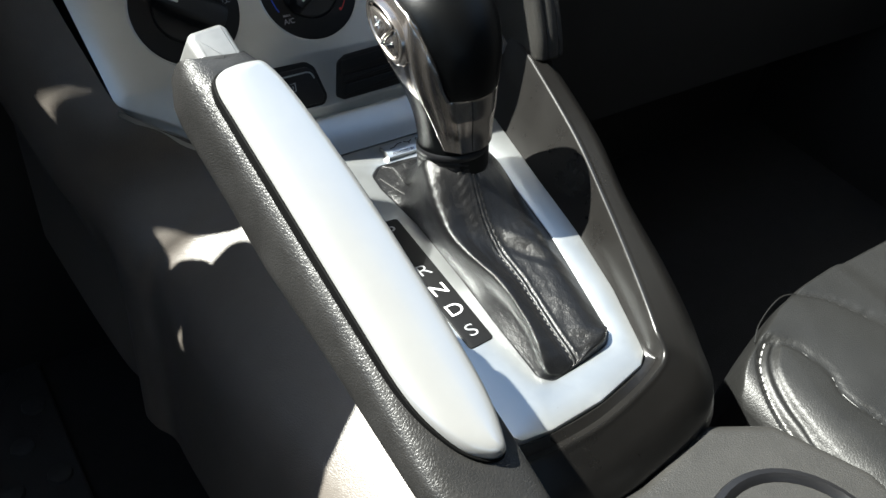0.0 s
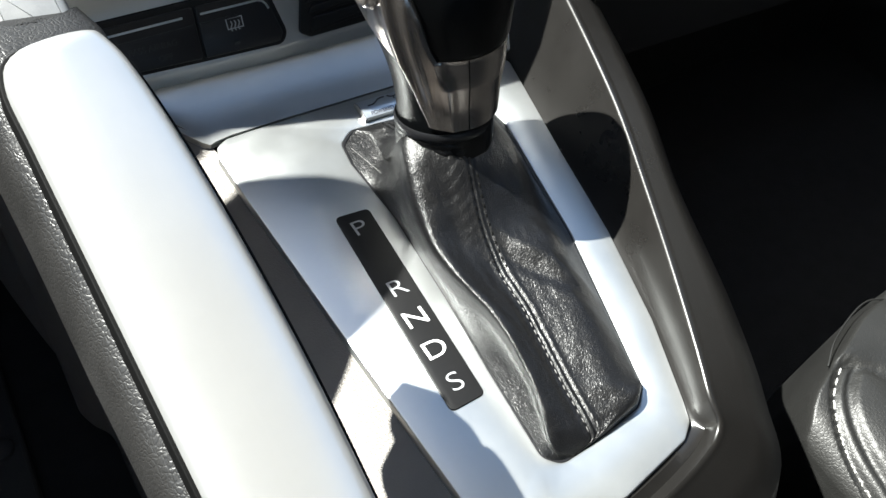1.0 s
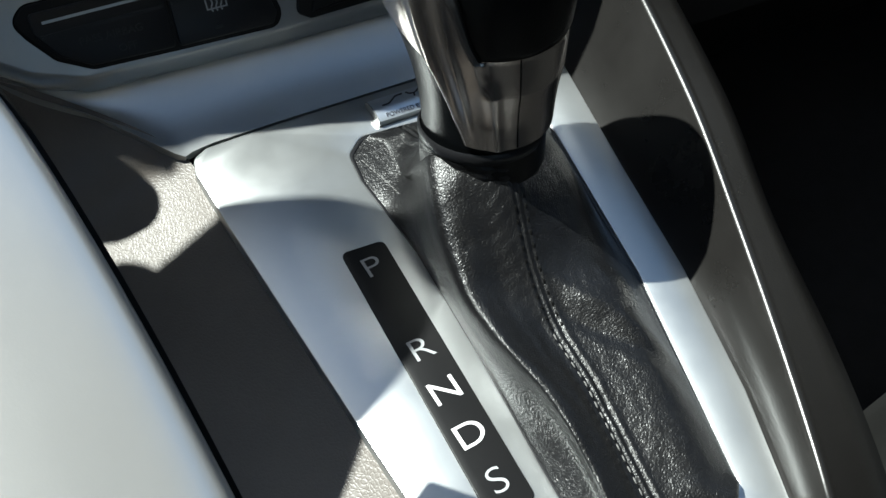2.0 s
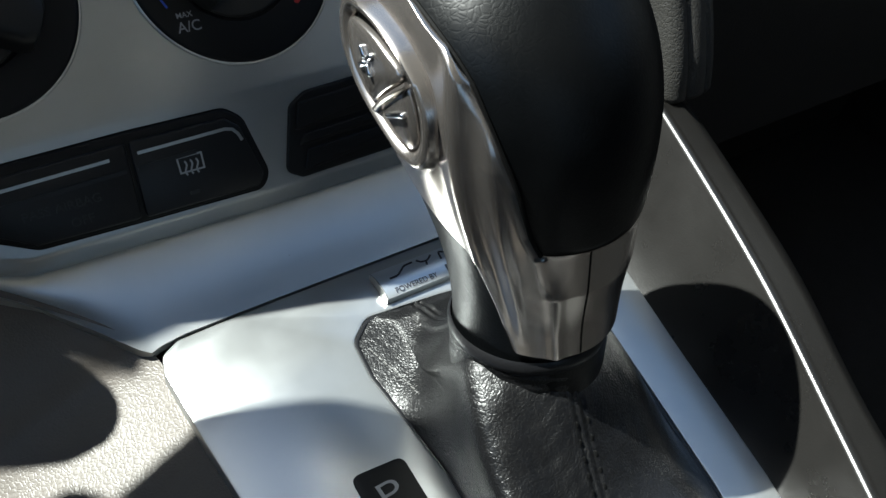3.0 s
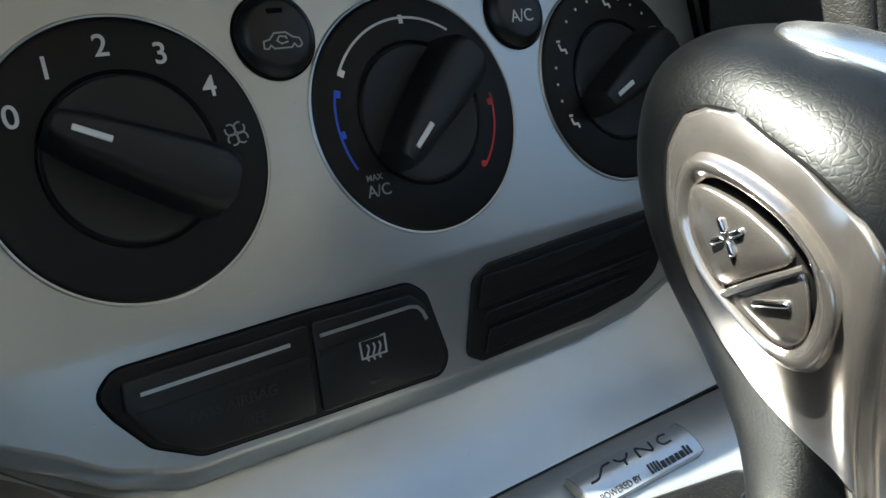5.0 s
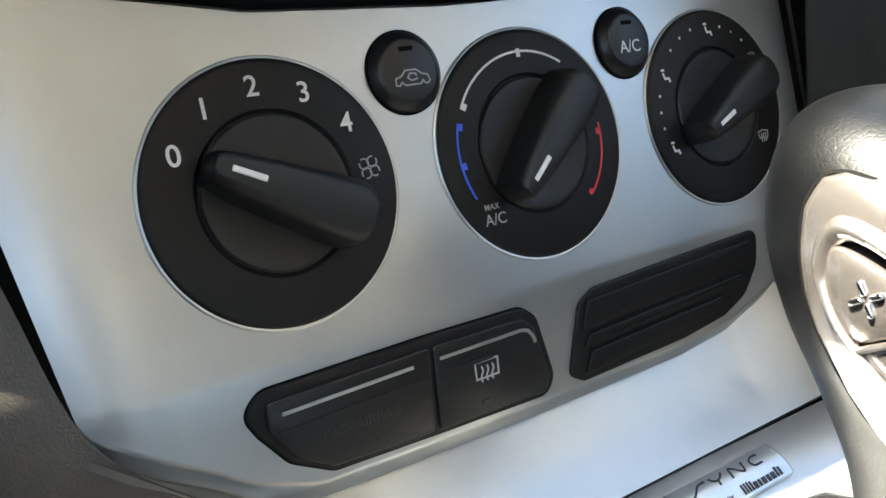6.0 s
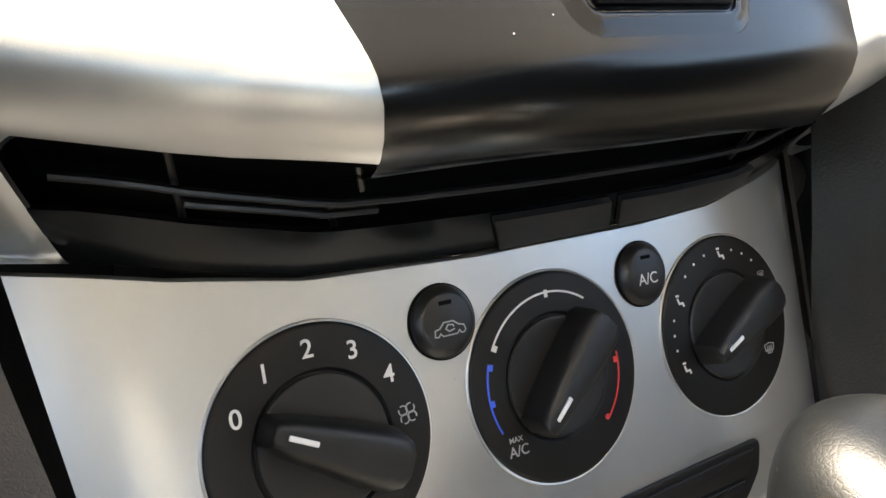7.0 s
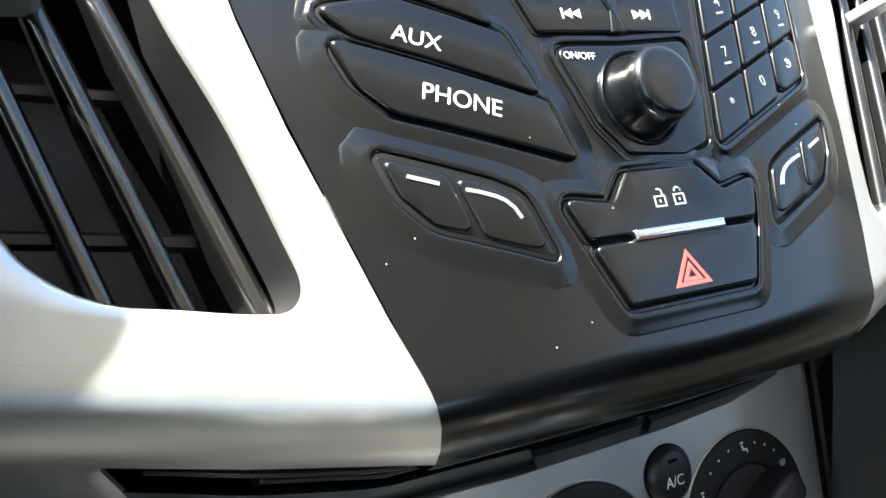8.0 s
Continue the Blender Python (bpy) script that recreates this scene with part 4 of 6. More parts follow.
def fascia_section(x):
    """Points of the fascia at x across the car, from its top edge down to the joint with the gear surround."""
    top = lerp_table(TOP_EDGE, x)
    lo = lerp_table([(-0.125, -0.046), (-0.110, -0.056), (-0.100, -0.062), (-0.092, -0.068), (-0.076, -0.0738), (-0.05, -0.0744), (-0.008, -0.0752), (0.050, -0.0748), (0.072, -0.0725), (0.090, -0.0665), (0.12, -0.050)], x)
    bend = max(0.0, abs(x) - 0.105)
    back = -14.0 * bend * bend
    pts = []
    for v, w in ((top, -0.010), (top, -0.0012), (top - 0.0010, 0.0)):
        pts.append((v, w))
    for k in range(1, 9):
        pts.append((top - 0.001 + (CREASE + 0.0022 - top + 0.001) * k / 8, 0.0))
    pts += [(CREASE + 0.0007, 0.0), (CREASE - 0.0002, -0.0001)]
    for k in range(1, 5):
        v = CREASE + (lo - CREASE) * k / 4
        pts.append((v, -0.155 * max(0.0, CREASE - v)))
    wl = -0.155 * max(0.0, CREASE - lo)
    pts += [(lo - 0.0008, wl - 0.0001), (lo - 0.0016, wl - 0.0007), (lo - 0.0032, wl - 0.0022), (lo - 0.0048, wl - 0.0038), (lo - 0.0056, wl - 0.0049), (lo - 0.0060, wl - 0.0066)]
    out = [PANEL @ Vector((x, v, w + back)) for v, w in pts]
    q = out[-1]
    seam_y = lerp_table([(-0.125, 0.190), (-0.095, 0.1765), (-0.078, 0.169), (-0.066, 0.158), (-0.0595, 0.1508), (-0.0562, 0.1476), (-0.0525, 0.1491), (-0.045, 0.1502), (-0.02, 0.1506), (0.10, 0.1511), (0.12, 0.156)], x)
    seam_z = lerp_table([(-0.125, 0.040), (-0.095, 0.019), (-0.078, 0.0090), (-0.066, 0.0040), (-0.056, 0.0005), (0.12, 0.0005)], x)
    end = Vector((x, seam_y, seam_z))
    for k in range(1, 7):
        t = k / 6
        p = q.lerp(end, t)
        p.z -= 0.0022 * math.sin(math.pi * t) * (1 - 0.3 * t)
        out.append(p)
    out.append(end + Vector((0, 0.001, -0.004)))
    return out


def fascia_bm():
    bm = bmesh.new()
    n = 90
    rows = []
    for i in range(n + 1):
        x = -0.124 + 0.246 * i / n
        sec = fascia_section(x)
        rows.append(sec)
    vs = []
    for i, sec in enumerate(rows):
        row = []
        for j, p in enumerate(sec):
            # the driver's edge leans outwards towards the top
            v = (p - PANEL.translation).dot(PANEL_UP)
            k = max(0.0, (-0.06 - p.x) / 0.064)
            lean = -0.140 * max(-0.045, v) - 0.0063
            row.append(bm.verts.new((p.x + k * k * lean, p.y, p.z)))
        vs.append(row)
    for a, b in zip(vs, vs[1:]):
        for j in range(len(a) - 1):
            bm.faces.new((a[j], b[j], b[j + 1], a[j + 1]))
    return bm


part("fascia_panel", fascia_bm(), SILVER, stack, "satin silver painted panel", angle=50)
SWITCH = axes(PANEL @ Vector((0, CREASE, 0)), (1, 0, 0), PANEL_UP * 0.9882 + PANEL_N * 0.1532, PANEL_N * 0.9882 - PANEL_UP * 0.1532)


# ---- rotary climate controls ----
def dial(cx, cy, handle_deg, label, r=0.0308):
    m = turn(PANEL, cx, cy)
    d = thing("climate_dial", label, "dial", "rotary climate dials", at=m.translation)
    part("bezel", lathe([(r + 0.0004, -0.001), (r + 0.0003, 0.0004), (r, 0.0006), (r - 0.0004, 0.0005), (r - 0.0006, 0.0000)], m, 96), SILVER, d, "thin bright rim")
    part("dial_face", lathe([(r - 0.0004, -0.002), (r - 0.0005, 0.0006), (r - 0.0009, 0.0010), (r - 0.0016, 0.0012), (0.0190, 0.0012), (0.0186, 0.0008), (0.0182, 0.0004), (0.0, 0.0004)], m, 96), DIAL, d, "matt black dial face")
    part("knob_base", lathe([(0.0178, 0.0004), (0.0178, 0.0010), (0.0174, 0.0015), (0.0168, 0.0016), (0.0150, 0.0012), (0.0, 0.0010)], m, 72), HANDLE, d, "round black knob")
    h = turn(m, 0, 0, 0, handle_deg)
    bm = bmesh.new()
    rings = []
    for w, g in ((0.0010, 1.08), (0.0040, 1.03), (0.0075, 0.97), (0.0098, 0.90), (0.0112, 0.80), (0.0120, 0.66), (0.0124, 0.46)):
        out = []
        for a, hw in ((0.0182, 0.0020), (0.0172, 0.0036), (0.012, 0.0048), (0.0, 0.0064), (-0.012, 0.0077), (-0.0176, 0.0078), (-0.0202, 0.0066), (-0.0210, 0.0040)):
            out.append((a * (0.97 + 0.03 * g), hw * g))
        loop = out + [(a, -hw) for a, hw in out[::-1]]
        rings.append([bm.verts.new(h @ Vector((a, b, w - (0.0022 * (0.0185 - a) / 0.041 if w > 0.007 else 0)))) for a, b in loop])
    for a, b in zip(rings, rings[1:]):
        for i in range(len(a)):
            bm.faces.new((a[i - 1], a[i], b[i], b[i - 1]))
    bm.faces.new(rings[-1])
    grip = part("handle", bm, HANDLE, d, "tapered grip bar", angle=40)
    part("pointer_mark", plate(fillet([(0.0066, -0.0007), (0.0145, -0.0007), (0.0145, 0.0007), (0.0066, 0.0007)], 0.0003, 2), turn(h, 0, 0, 0.0113), 0, 0.0011, 0.0003), WHITE, grip, "white pointer mark")
    return m, d


def at_angle(r, deg):
    return r * math.cos(radians(deg)), r * math.sin(radians(deg))


W = 0.0012
m_l, d_l = dial(-0.0733, -0.0065, 153, "black rotary fan speed dial numbered 0 to 4")
for i, ch in enumerate("01234"):
    x, y = at_angle(0.0240, 151.5 - 29.7 * i)
    lettering("numeral", ch, turn(m_l, x, y, W, 0), 0.0066, WHITE, d_l, 0.010)
x, y = at_angle(0.0238, 4.5)
petals = []
for k in range(4):
    a = 45 + 90 * k
    c = at_angle(0.0016, a)
    petals.append([(c[0] + p[0], c[1] + p[1]) for p in arc(0, 0, 0.00125, a + 20, a + 340, 14)])
part("fan_symbol", strokes(petals, 0.00035, turn(m_l, x, y, W, 8)), GREY_PRINT, d_l, "printed fan symbol")

m_m, d_m = dial(0.0012, -0.0065, 221, "black rotary temperature dial with blue and red scale", 0.0312)
part("blue_scale", strokes([arc(0, 0, 0.0250, 162, 207, 20)], 0.0006, turn(m_m, 0, 0, W)), BLUE, d_m, "blue cold scale")
SQUARE = [(-0.0009, -0.0009), (0.0009, -0.0009), (0.0009, 0.0009), (-0.0009, 0.0009)]
for deg in (162, 186):
    part("blue_tick", plate(SQUARE, turn(m_m, *at_angle(0.0244, deg), W, deg), 0, 0.00013, 0.00002), BLUE, d_m)
part("white_scale", strokes([arc(0, 0, 0.0248, 148, 56, 30)], 0.0006, turn(m_m, 0, 0, W)), WHITE, d_m, "white scale")
bm = plate([(-0.0013, -0.0006), (0.0009, -0.0006), (0.0009, 0.0006), (-0.0013, 0.0006)], turn(m_m, *at_angle(0.0246, 90), W, 90), 0, 0.00013, 0.00002)
part("white_tick", bm, WHITE, d_m)
part("white_tick", plate(SQUARE, turn(m_m, *at_angle(0.0242, 149), W, 149), 0, 0.00013, 0.00002), WHITE, d_m)
part("red_scale", strokes([arc(0, 0, 0.0235, 6, -45, 20)], 0.0006, turn(m_m, 0, 0, W)), RED, d_m, "red hot scale")
bm = plate([(-0.0010, -0.0009), (0.0009, -0.0009), (0.0009, 0.0009), (-0.0010, 0.0009)], turn(m_m, *at_angle(0.0229, 0), W, 0), 0, 0.00013, 0.00002)
part("red_tick", bm, RED, d_m)
part("red_tick", plate(arc(0, 0, 0.0009, 0, 345, 12), turn(m_m, *at_angle(0.0229, -45), W, 0), 0, 0.00013, 0.00002), RED, d_m)
x, y = at_angle(0.0246, 224)
lettering("ac_mark", "A/C", turn(m_m, x, y - 0.0004, W, 0), 0.0042, GREY_PRINT, d_m, 0.003)
lettering("max_mark", "MAX", turn(m_m, x - 0.0006, y + 0.0030, W, 0), 0.0022, GREY_PRINT, d_m, 0.003)

m_r, d_r = dial(0.0757, -0.0062, 203, "black rotary air distribution dial with printed symbols")


def seated():
    """A small seated figure sign is drawn as bars: a dot, a back line and a seat line."""
    return [[(-0.0012, 0.0014), (0.0002, 0.0014)], [(-0.0006, 0.0006), (0.0, -0.0012), (0.0016, -0.0012), (0.0020, -0.0024)]]


for deg in (88, 150, 203):
    x, y = at_angle(0.0245, deg)
    part("airflow_symbol", strokes(seated(), 0.0007, turn(m_r, x, y, W, 0)), WHITE, d_r, "printed airflow symbol")
for deg in (105, 118, 131, 166, 177, 188, 74, 62, 50):
    x, y = at_angle(0.0255, deg)
    part("scale_dot", plate(arc(0, 0, 0.00045, 0, 324, 9), turn(m_r, x, y, W), 0, 0.00013, 0.00002), WHITE, d_r)


def defrost(s=1.0):
    lines = [[(-0.0024 * s, -0.0012 * s), (-0.0030 * s, 0.0016 * s), (0.0, 0.0022 * s), (0.0030 * s, 0.0016 * s), (0.0024 * s, -0.0012 * s), (0.0, -0.0007 * s), (-0.0024 * s, -0.0012 * s)]]
    for k in (-1, 0, 1):
        lines.append([(k * 0.0012 * s + 0.0003 * math.sin(j * 2.1) * s, (0.0010 - j * 0.0007) * s) for j in range(6)])
    return lines


for deg in (-32, 35):
    x, y = at_angle(0.0225 if deg < 0 else 0.0245, deg)
    part("screen_symbol", strokes(defrost(0.8 if deg < 0 else 0.5), 0.0003, turn(m_r, x, y, W, 0)), GREY_PRINT, d_r, "printed screen symbol")


# ---- round push buttons ----
def round_button(cx, cy, label):
    m = turn(PANEL, cx, cy)
    b = thing("push_button", label, "button", "round push buttons", at=m.translation)
    part("ring_gap", lathe([(0.0106, -0.001), (0.0105, 0.0006), (0.0099, 0.0006), (0.0099, -0.001)], m, 48), GAP, b, "dark joint")
    part("cap", lathe([(0.0100, -0.001), (0.0100, 0.0009), (0.0096, 0.0016), (0.0086, 0.0026), (0.0079, 0.0032), (0.0072, 0.0034), (0.0, 0.0033)], m, 48), BLACK, b, "round black cap")
    part("indicator", plate(fillet([(-0.0020, 0.0046), (0.0020, 0.0046), (0.0022, 0.0058), (-0.0022, 0.0058)], 0.0003, 2), m, 0.0026, 0.0035, 0.0002), GAP, b, "unlit indicator")
    return m, b


m_b, b_b = round_button(-0.0343, 0.0166, "round black recirculation button with car symbol")
car = [[(-0.0048, -0.0014), (-0.0046, 0.0002), (-0.0030, 0.0006), (-0.0016, 0.0020), (0.0014, 0.0020), (0.0030, 0.0008), (0.0046, 0.0004), (0.0050, -0.0010), (0.0044, -0.0016),
        (0.0036, -0.0016), (0.0030, -0.0008), (0.0022, -0.0016), (-0.0022, -0.0016), (-0.0030, -0.0008), (-0.0038, -0.0016), (-0.0048, -0.0014)],
       [(0.0016, -0.0002), (-0.0002, -0.0006), (-0.0012, 0.0002), (-0.0004, 0.0012), (0.0012, 0.0010), (0.0014, 0.0004)]]
part("car_symbol", strokes(car, 0.00038, turn(m_b, 0.0002, -0.0020, 0.0033, 0)), GREY_PRINT, b_b, "printed recirculation car symbol")
m_b, b_b = round_button(0.0405, 0.0172, "round black button printed A/C")
lettering("ac_text", "A/C", turn(m_b, 0.0, -0.0018, 0.0033), 0.0050, WHITE, b_b, 0.002)


# ---- switch row under the dials ----
def sw(pts):
    return [(x, (v - CREASE) / 0.9882) for x, v in pts]


sw_out = fillet(sw([(-0.0922, -0.0530), (-0.0876, -0.0484), (-0.0433, -0.0478), (-0.0138, -0.0482), (-0.0090, -0.0520), (-0.0046, -0.0700), (-0.0075, -0.0742), (-0.0420, -0.0734), (-0.0726, -0.0724), (-0.0830, -0.0668), (-0.0892, -0.0586)]), 0.006, 6)
row = thing("switch_panel", "black switch panel with silver line and rear window heater symbol", "switch", at=SWITCH @ Vector((-0.05, -0.015, 0)))
part("recess", plate(offset(sw_out, -0.0004), SWITCH, -0.002, 0.0003, 0.0002), GAP, row, "dark joint")
part("bezel", plate(sw_out, SWITCH, -0.002, 0.0008, 0.0007), DIAL, row, "glossy black bezel")
k_l = fillet(sw([(-0.0868, -0.0512), (-0.0436, -0.0505), (-0.0446, -0.0722), (-0.0726, -0.0712), (-0.0815, -0.0660), (-0.0872, -0.0575)]), 0.0015, 4)
k_r = fillet(sw([(-0.0426, -0.0505), (-0.0145, -0.0508), (-0.0106, -0.0540), (-0.0066, -0.0694), (-0.0088, -0.0730), (-0.0434, -0.0724)]), 0.0015, 4)
key_l = part("key", plate(k_l, SWITCH, 0.0, 0.0016, 0.0006), BLACK, row, "blank black key")
key_r = part("key", plate(k_r, SWITCH, 0.0, 0.0016, 0.0006), BLACK, row, "rear window heater key")
part("silver_line", strokes([sw([(-0.0835, -0.0546), (-0.0488, -0.0540)])], 0.0009, turn(SWITCH, 0, 0, 0.0016), 0.0003), SILVER, key_l, "thin silver line")
part("silver_line", strokes([sw([(-0.0410, -0.0540), (-0.0152, -0.0538), (-0.0130, -0.0544), (-0.0116, -0.0560), (-0.0108, -0.0582)])], 0.0009, turn(SWITCH, 0, 0, 0.0016), 0.0003), SILVER, key_r, "thin silver line")
part("key_crease", strokes([sw([(-0.0850, -0.0590), (-0.0452, -0.0582)])], 0.0012, turn(SWITCH, 0, 0, 0.0016), 0.0002), BLACK, key_l)
part("key_crease", strokes([sw([(-0.0420, -0.0582), (-0.0250, -0.0578)])], 0.0012, turn(SWITCH, 0, 0, 0.0016), 0.0002), BLACK, key_r)
AIRBAG = material("faint_print", (0.018, 0.018, 0.019), 0.5)
lettering("faint_text", "PASS AIRBAG", turn(SWITCH, -0.0640, sw([(0, -0.0630)])[0][1], 0.0016), 0.0036, AIRBAG, key_l, 0.002)
lettering("faint_text", "OFF", turn(SWITCH, -0.0600, sw([(0, -0.0680)])[0][1], 0.0016), 0.0036, AIRBAG, key_l, 0.002)
rw = [[(-0.0035, -0.0021), (-0.0036, 0.0024), (0.0036, 0.0024), (0.0035, -0.0021), (-0.0035, -0.0021)]]
for k in (-1, 0, 1):
    rw.append([(k * 0.0017 + 0.0004 * math.sin(j * 0.9), 0.0011 - j * 0.0006) for j in range(8)])
part("heater_symbol", strokes(rw, 0.0005, turn(SWITCH, -0.0273, sw([(0, -0.0608)])[0][1], 0.0016)), GREY_PRINT, key_r, "printed rear window heater symbol")
part("indicator", plate(fillet([(-0.0014, -0.0005), (0.0014, -0.0005), (0.0014, 0.0005), (-0.0014, 0.0005)], 0.0003, 2), turn(SWITCH, -0.0283, sw([(0, -0.0692)])[0][1], 0.0016), 0, 0.0002, 0.0001), AIRBAG, key_r, "unlit indicator")

slot_out = fillet(sw([(0.0008, -0.0718), (0.0062, -0.0522), (0.0120, -0.0490), (0.0500, -0.0476), (0.0842, -0.0468), (0.0835, -0.0585), (0.0770, -0.0672), (0.0668, -0.0716), (0.0480, -0.0738), (0.0060, -0.0748)]), [0.003, 0.004, 0.006, 0.004, 0.004, 0.010, 0.010, 0.010, 0.010, 0.003], 6)
slot = thing("storage_slot", "black ribbed blank cover beside the switches", "slot cover", at=SWITCH @ Vector((0.04, -0.015, 0)))
part("cover", plate(slot_out, SWITCH, -0.002, 0.0010, 0.0008), DIAL, slot)
for l0, r0, l1, r1, x1 in ((-0.0518, -0.0492, -0.0600, -0.0580, 0.0800), (-0.0614, -0.0594, -0.0650, -0.0630, 0.0760), (-0.0664, -0.0644, -0.0728, -0.0690, 0.0660)):
    part("rib", plate(fillet(sw([(0.0090, l0), (x1, r0), (x1 - 0.004, r1), (0.0062, l1)]), 0.0008, 3), SWITCH, 0.0, 0.0019, 0.0006), DIAL, slot)


# ---- badge on the sill joint ----
BD = axes((0.0338, 0.1392, 0.0003), (1, 0, 0), (0, 1, 0), (0, 0, 1))
badge = thing("badge", "small brushed metal badge with dark lettering", "badge", at=(0.0338, 0.1392, 0))


def badge_top(y):
    """Height of the badge's gently domed face."""
    return 0.0034 - 38.0 * y * y


def badge_point(u, v):
    x = -0.0216 + 0.0432 * u
    y = -0.0056 + 0.0112 * (v - 0.12) / 0.76 if 0.12 <= v <= 0.88 else (-0.0056 if v < 0.5 else 0.0056)
    z = badge_top(y) if 0.12 <= v <= 0.88 else badge_top(y) * (min(v, 1 - v) / 0.12)
    return BD @ Vector((x, y, z))


bm = grid(badge_point, 8, 50)
bm.verts.ensure_lookup_table()
ends = [[bm.verts[i * 51 + j].co.copy() for j in range(51)] for i in (0, 8)]
part("plate", bm, BADGE, badge)
for e, out in zip(ends, (-0.0004, 0.0004)):
    bm = bmesh.new()
    a, b = [bm.verts.new(p) for p in e], [bm.verts.new(p + Vector((out, 0, 0))) for p in e]
    for k in range(len(e)):
        bm.faces.new((a[k - 1], a[k], b[k], b[k - 1]))
    bm.faces.new(b)
    part("end_face", bm, BUTTON, badge, "dull grey end face")


def badge_frame(y):
    """A frame on the badge's face, y from its middle line."""
    up = Vector((0, 1, -76.0 * y)).normalized()
    return axes(BD @ Vector((0, y, badge_top(y))), (1, 0, 0), up, Vector((0, -up.z, up.y)))


BDT = badge_frame(-0.0030)
lettering("powered_by", "POWERED BY", turn(BDT, -0.0108, -0.0012, 0.0001), 0.0026, DARK_PRINT, badge, 0.0, 0.95)
x0 = 0.0008
for wide, tall in ((0.0007, 0.0030), (0.0006, 0.0030), (0.0007, 0.0030), (0.0007, 0.0028), (0.0015, 0.0021), (0.0011, 0.0021), (0.0017, 0.0021), (0.0014, 0.0021), (0.0017, 0.0021), (0.0009, 0.0030), (0.0009, 0.0026)):
    part("print_bar", plate(fillet([(x0, -0.0026), (x0 + wide, -0.0026), (x0 + wide, -0.0026 + tall), (x0, -0.0026 + tall)], 0.0002, 2), turn(BDT, 0, 0.0006), 0.0000, 0.0002, 0.00005), DARK_PRINT, badge)
    x0 += wide + 0.0005
BDU = badge_frame(0.0022)
logo = [smooth_open([(-0.0178, -0.0018), (-0.0150, -0.0016), (-0.0128, -0.0002), (-0.0108, 0.0012), (-0.0078, 0.0015)], 5),
        smooth_open([(-0.0062, 0.0016), (-0.0052, 0.0002), (-0.0030, 0.0000), (-0.0008, 0.0016)], 5), [(-0.0036, -0.0001), (-0.0042, -0.0018)],
        smooth_open([(0.0012, -0.0017), (0.0022, 0.0014), (0.0036, 0.0008), (0.0058, -0.0012), (0.0068, -0.0012), (0.0078, 0.0016)], 5),
        smooth_open([(0.0148, 0.0014), (0.0122, 0.0015), (0.0104, 0.0002), (0.0112, -0.0014), (0.0142, -0.0015)], 5)]
for ln in logo:
    part("emblem_line", strokes([[tuple(p)[:2] for p in ln]], 0.0006, turn(BDU, 0, 0, -0.0001), 0.0003), DARK_PRINT, badge, "dark curved emblem line")


# ---- radio fascia above, with silver wings and vents ----
def bow(x):
    a = abs(x)
    return -0.0095 * (min(a, 0.0985) / 0.0985) ** 3 - 0.12 * max(0.0, a - 0.0985)


def rs(x, v, w=0.0):
    """A point on the bowed radio fascia."""
    return RADIO @ Vector((x, v, w + bow(x)))


POD_EDGE = [(-0.0475, 0.0716), (-0.040, 0.0735), (-0.029, 0.0765), (-0.013, 0.0810), (0.032, 0.0930), (0.058, 0.0985), (0.12, 0.108)]
LIP = [(0.0, -0.0470), (0.0716, -0.0462), (0.110, -0.0372), (0.135, -0.0305), (0.190, -0.016)]
LIP_PROFILE = [(0.0190, 0.0), (0.0160, 0.0), (0.0130, -0.0005), (0.0085, -0.0034), (0.0035, -0.0095), (0.0005, -0.0170), (0.0, -0.0200), (0.0008, -0.0235), (0.0040, -0.0300)]
radio = thing("radio_fascia", "black satin plastic radio control fascia", "radio", at=RADIO.translation)


def pod_bm():
    bm = bmesh.new()
    rows = []
    vs_list = [0.12, 0.10, 0.08, 0.06, 0.04, 0.02, 0.0, -0.015]
    n = 56
    stations = [(v, 0.0, None) for v in vs_list] + [(None, w, dv) for dv, w in LIP_PROFILE]
    for v, w, dv in stations:
        r = []
        for i in range(n + 1):
            s = -1 + 2 * i / n
            vv = v if v is not None else lerp_table(LIP, 0.0725 * abs(s)) + dv
            e = lerp_table(POD_EDGE, vv) - 0.0003
            r.append(bm.verts.new(rs(e * s, vv, w)))
        rows.append(r)
    for a, b in zip(rows, rows[1:]):
        for i in range(n):
            bm.faces.new((a[i], a[i + 1], b[i + 1], b[i]))
    return bm


part("fascia_body", pod_bm(), POD, radio, angle=60)


def on_radio(bm):
    """Bends a flat piece built in the radio frame to the fascia's bow."""
    inv = RADIO.inverted()
    xs = [(inv @ v.co).x for v in bm.verts]
    x = min(xs) + 0.004
    while x < max(xs) - 0.002:
        bmesh.ops.bisect_plane(bm, geom=bm.verts[:] + bm.edges[:] + bm.faces[:], plane_co=RADIO @ Vector((x, 0, 0)), plane_no=(1, 0, 0))
        x += 0.004
    for v in bm.verts:
        p = inv @ v.co
        p.z += bow(p.x)
        v.co = RADIO @ p
    return bm


def radio_key(name, pts, r, h, label, parent=radio, mat=POD, moat=0.0008):
    o = fillet(pts, r, 5)
    part("key_gap", on_radio(plate(offset(o, -moat), RADIO, -0.003, 0.0003, 0.0002)), GAP, parent, "dark joint")
    return part(name, on_radio(plate(o, RADIO, -0.002, h, 0.0009, steps=4)), mat, parent, label)


def bend_mesh(me):
    inv = RADIO.inverted()
    for v in me.vertices:
        p = inv @ v.co
        p.z += bow(p.x)
        v.co = RADIO @ p


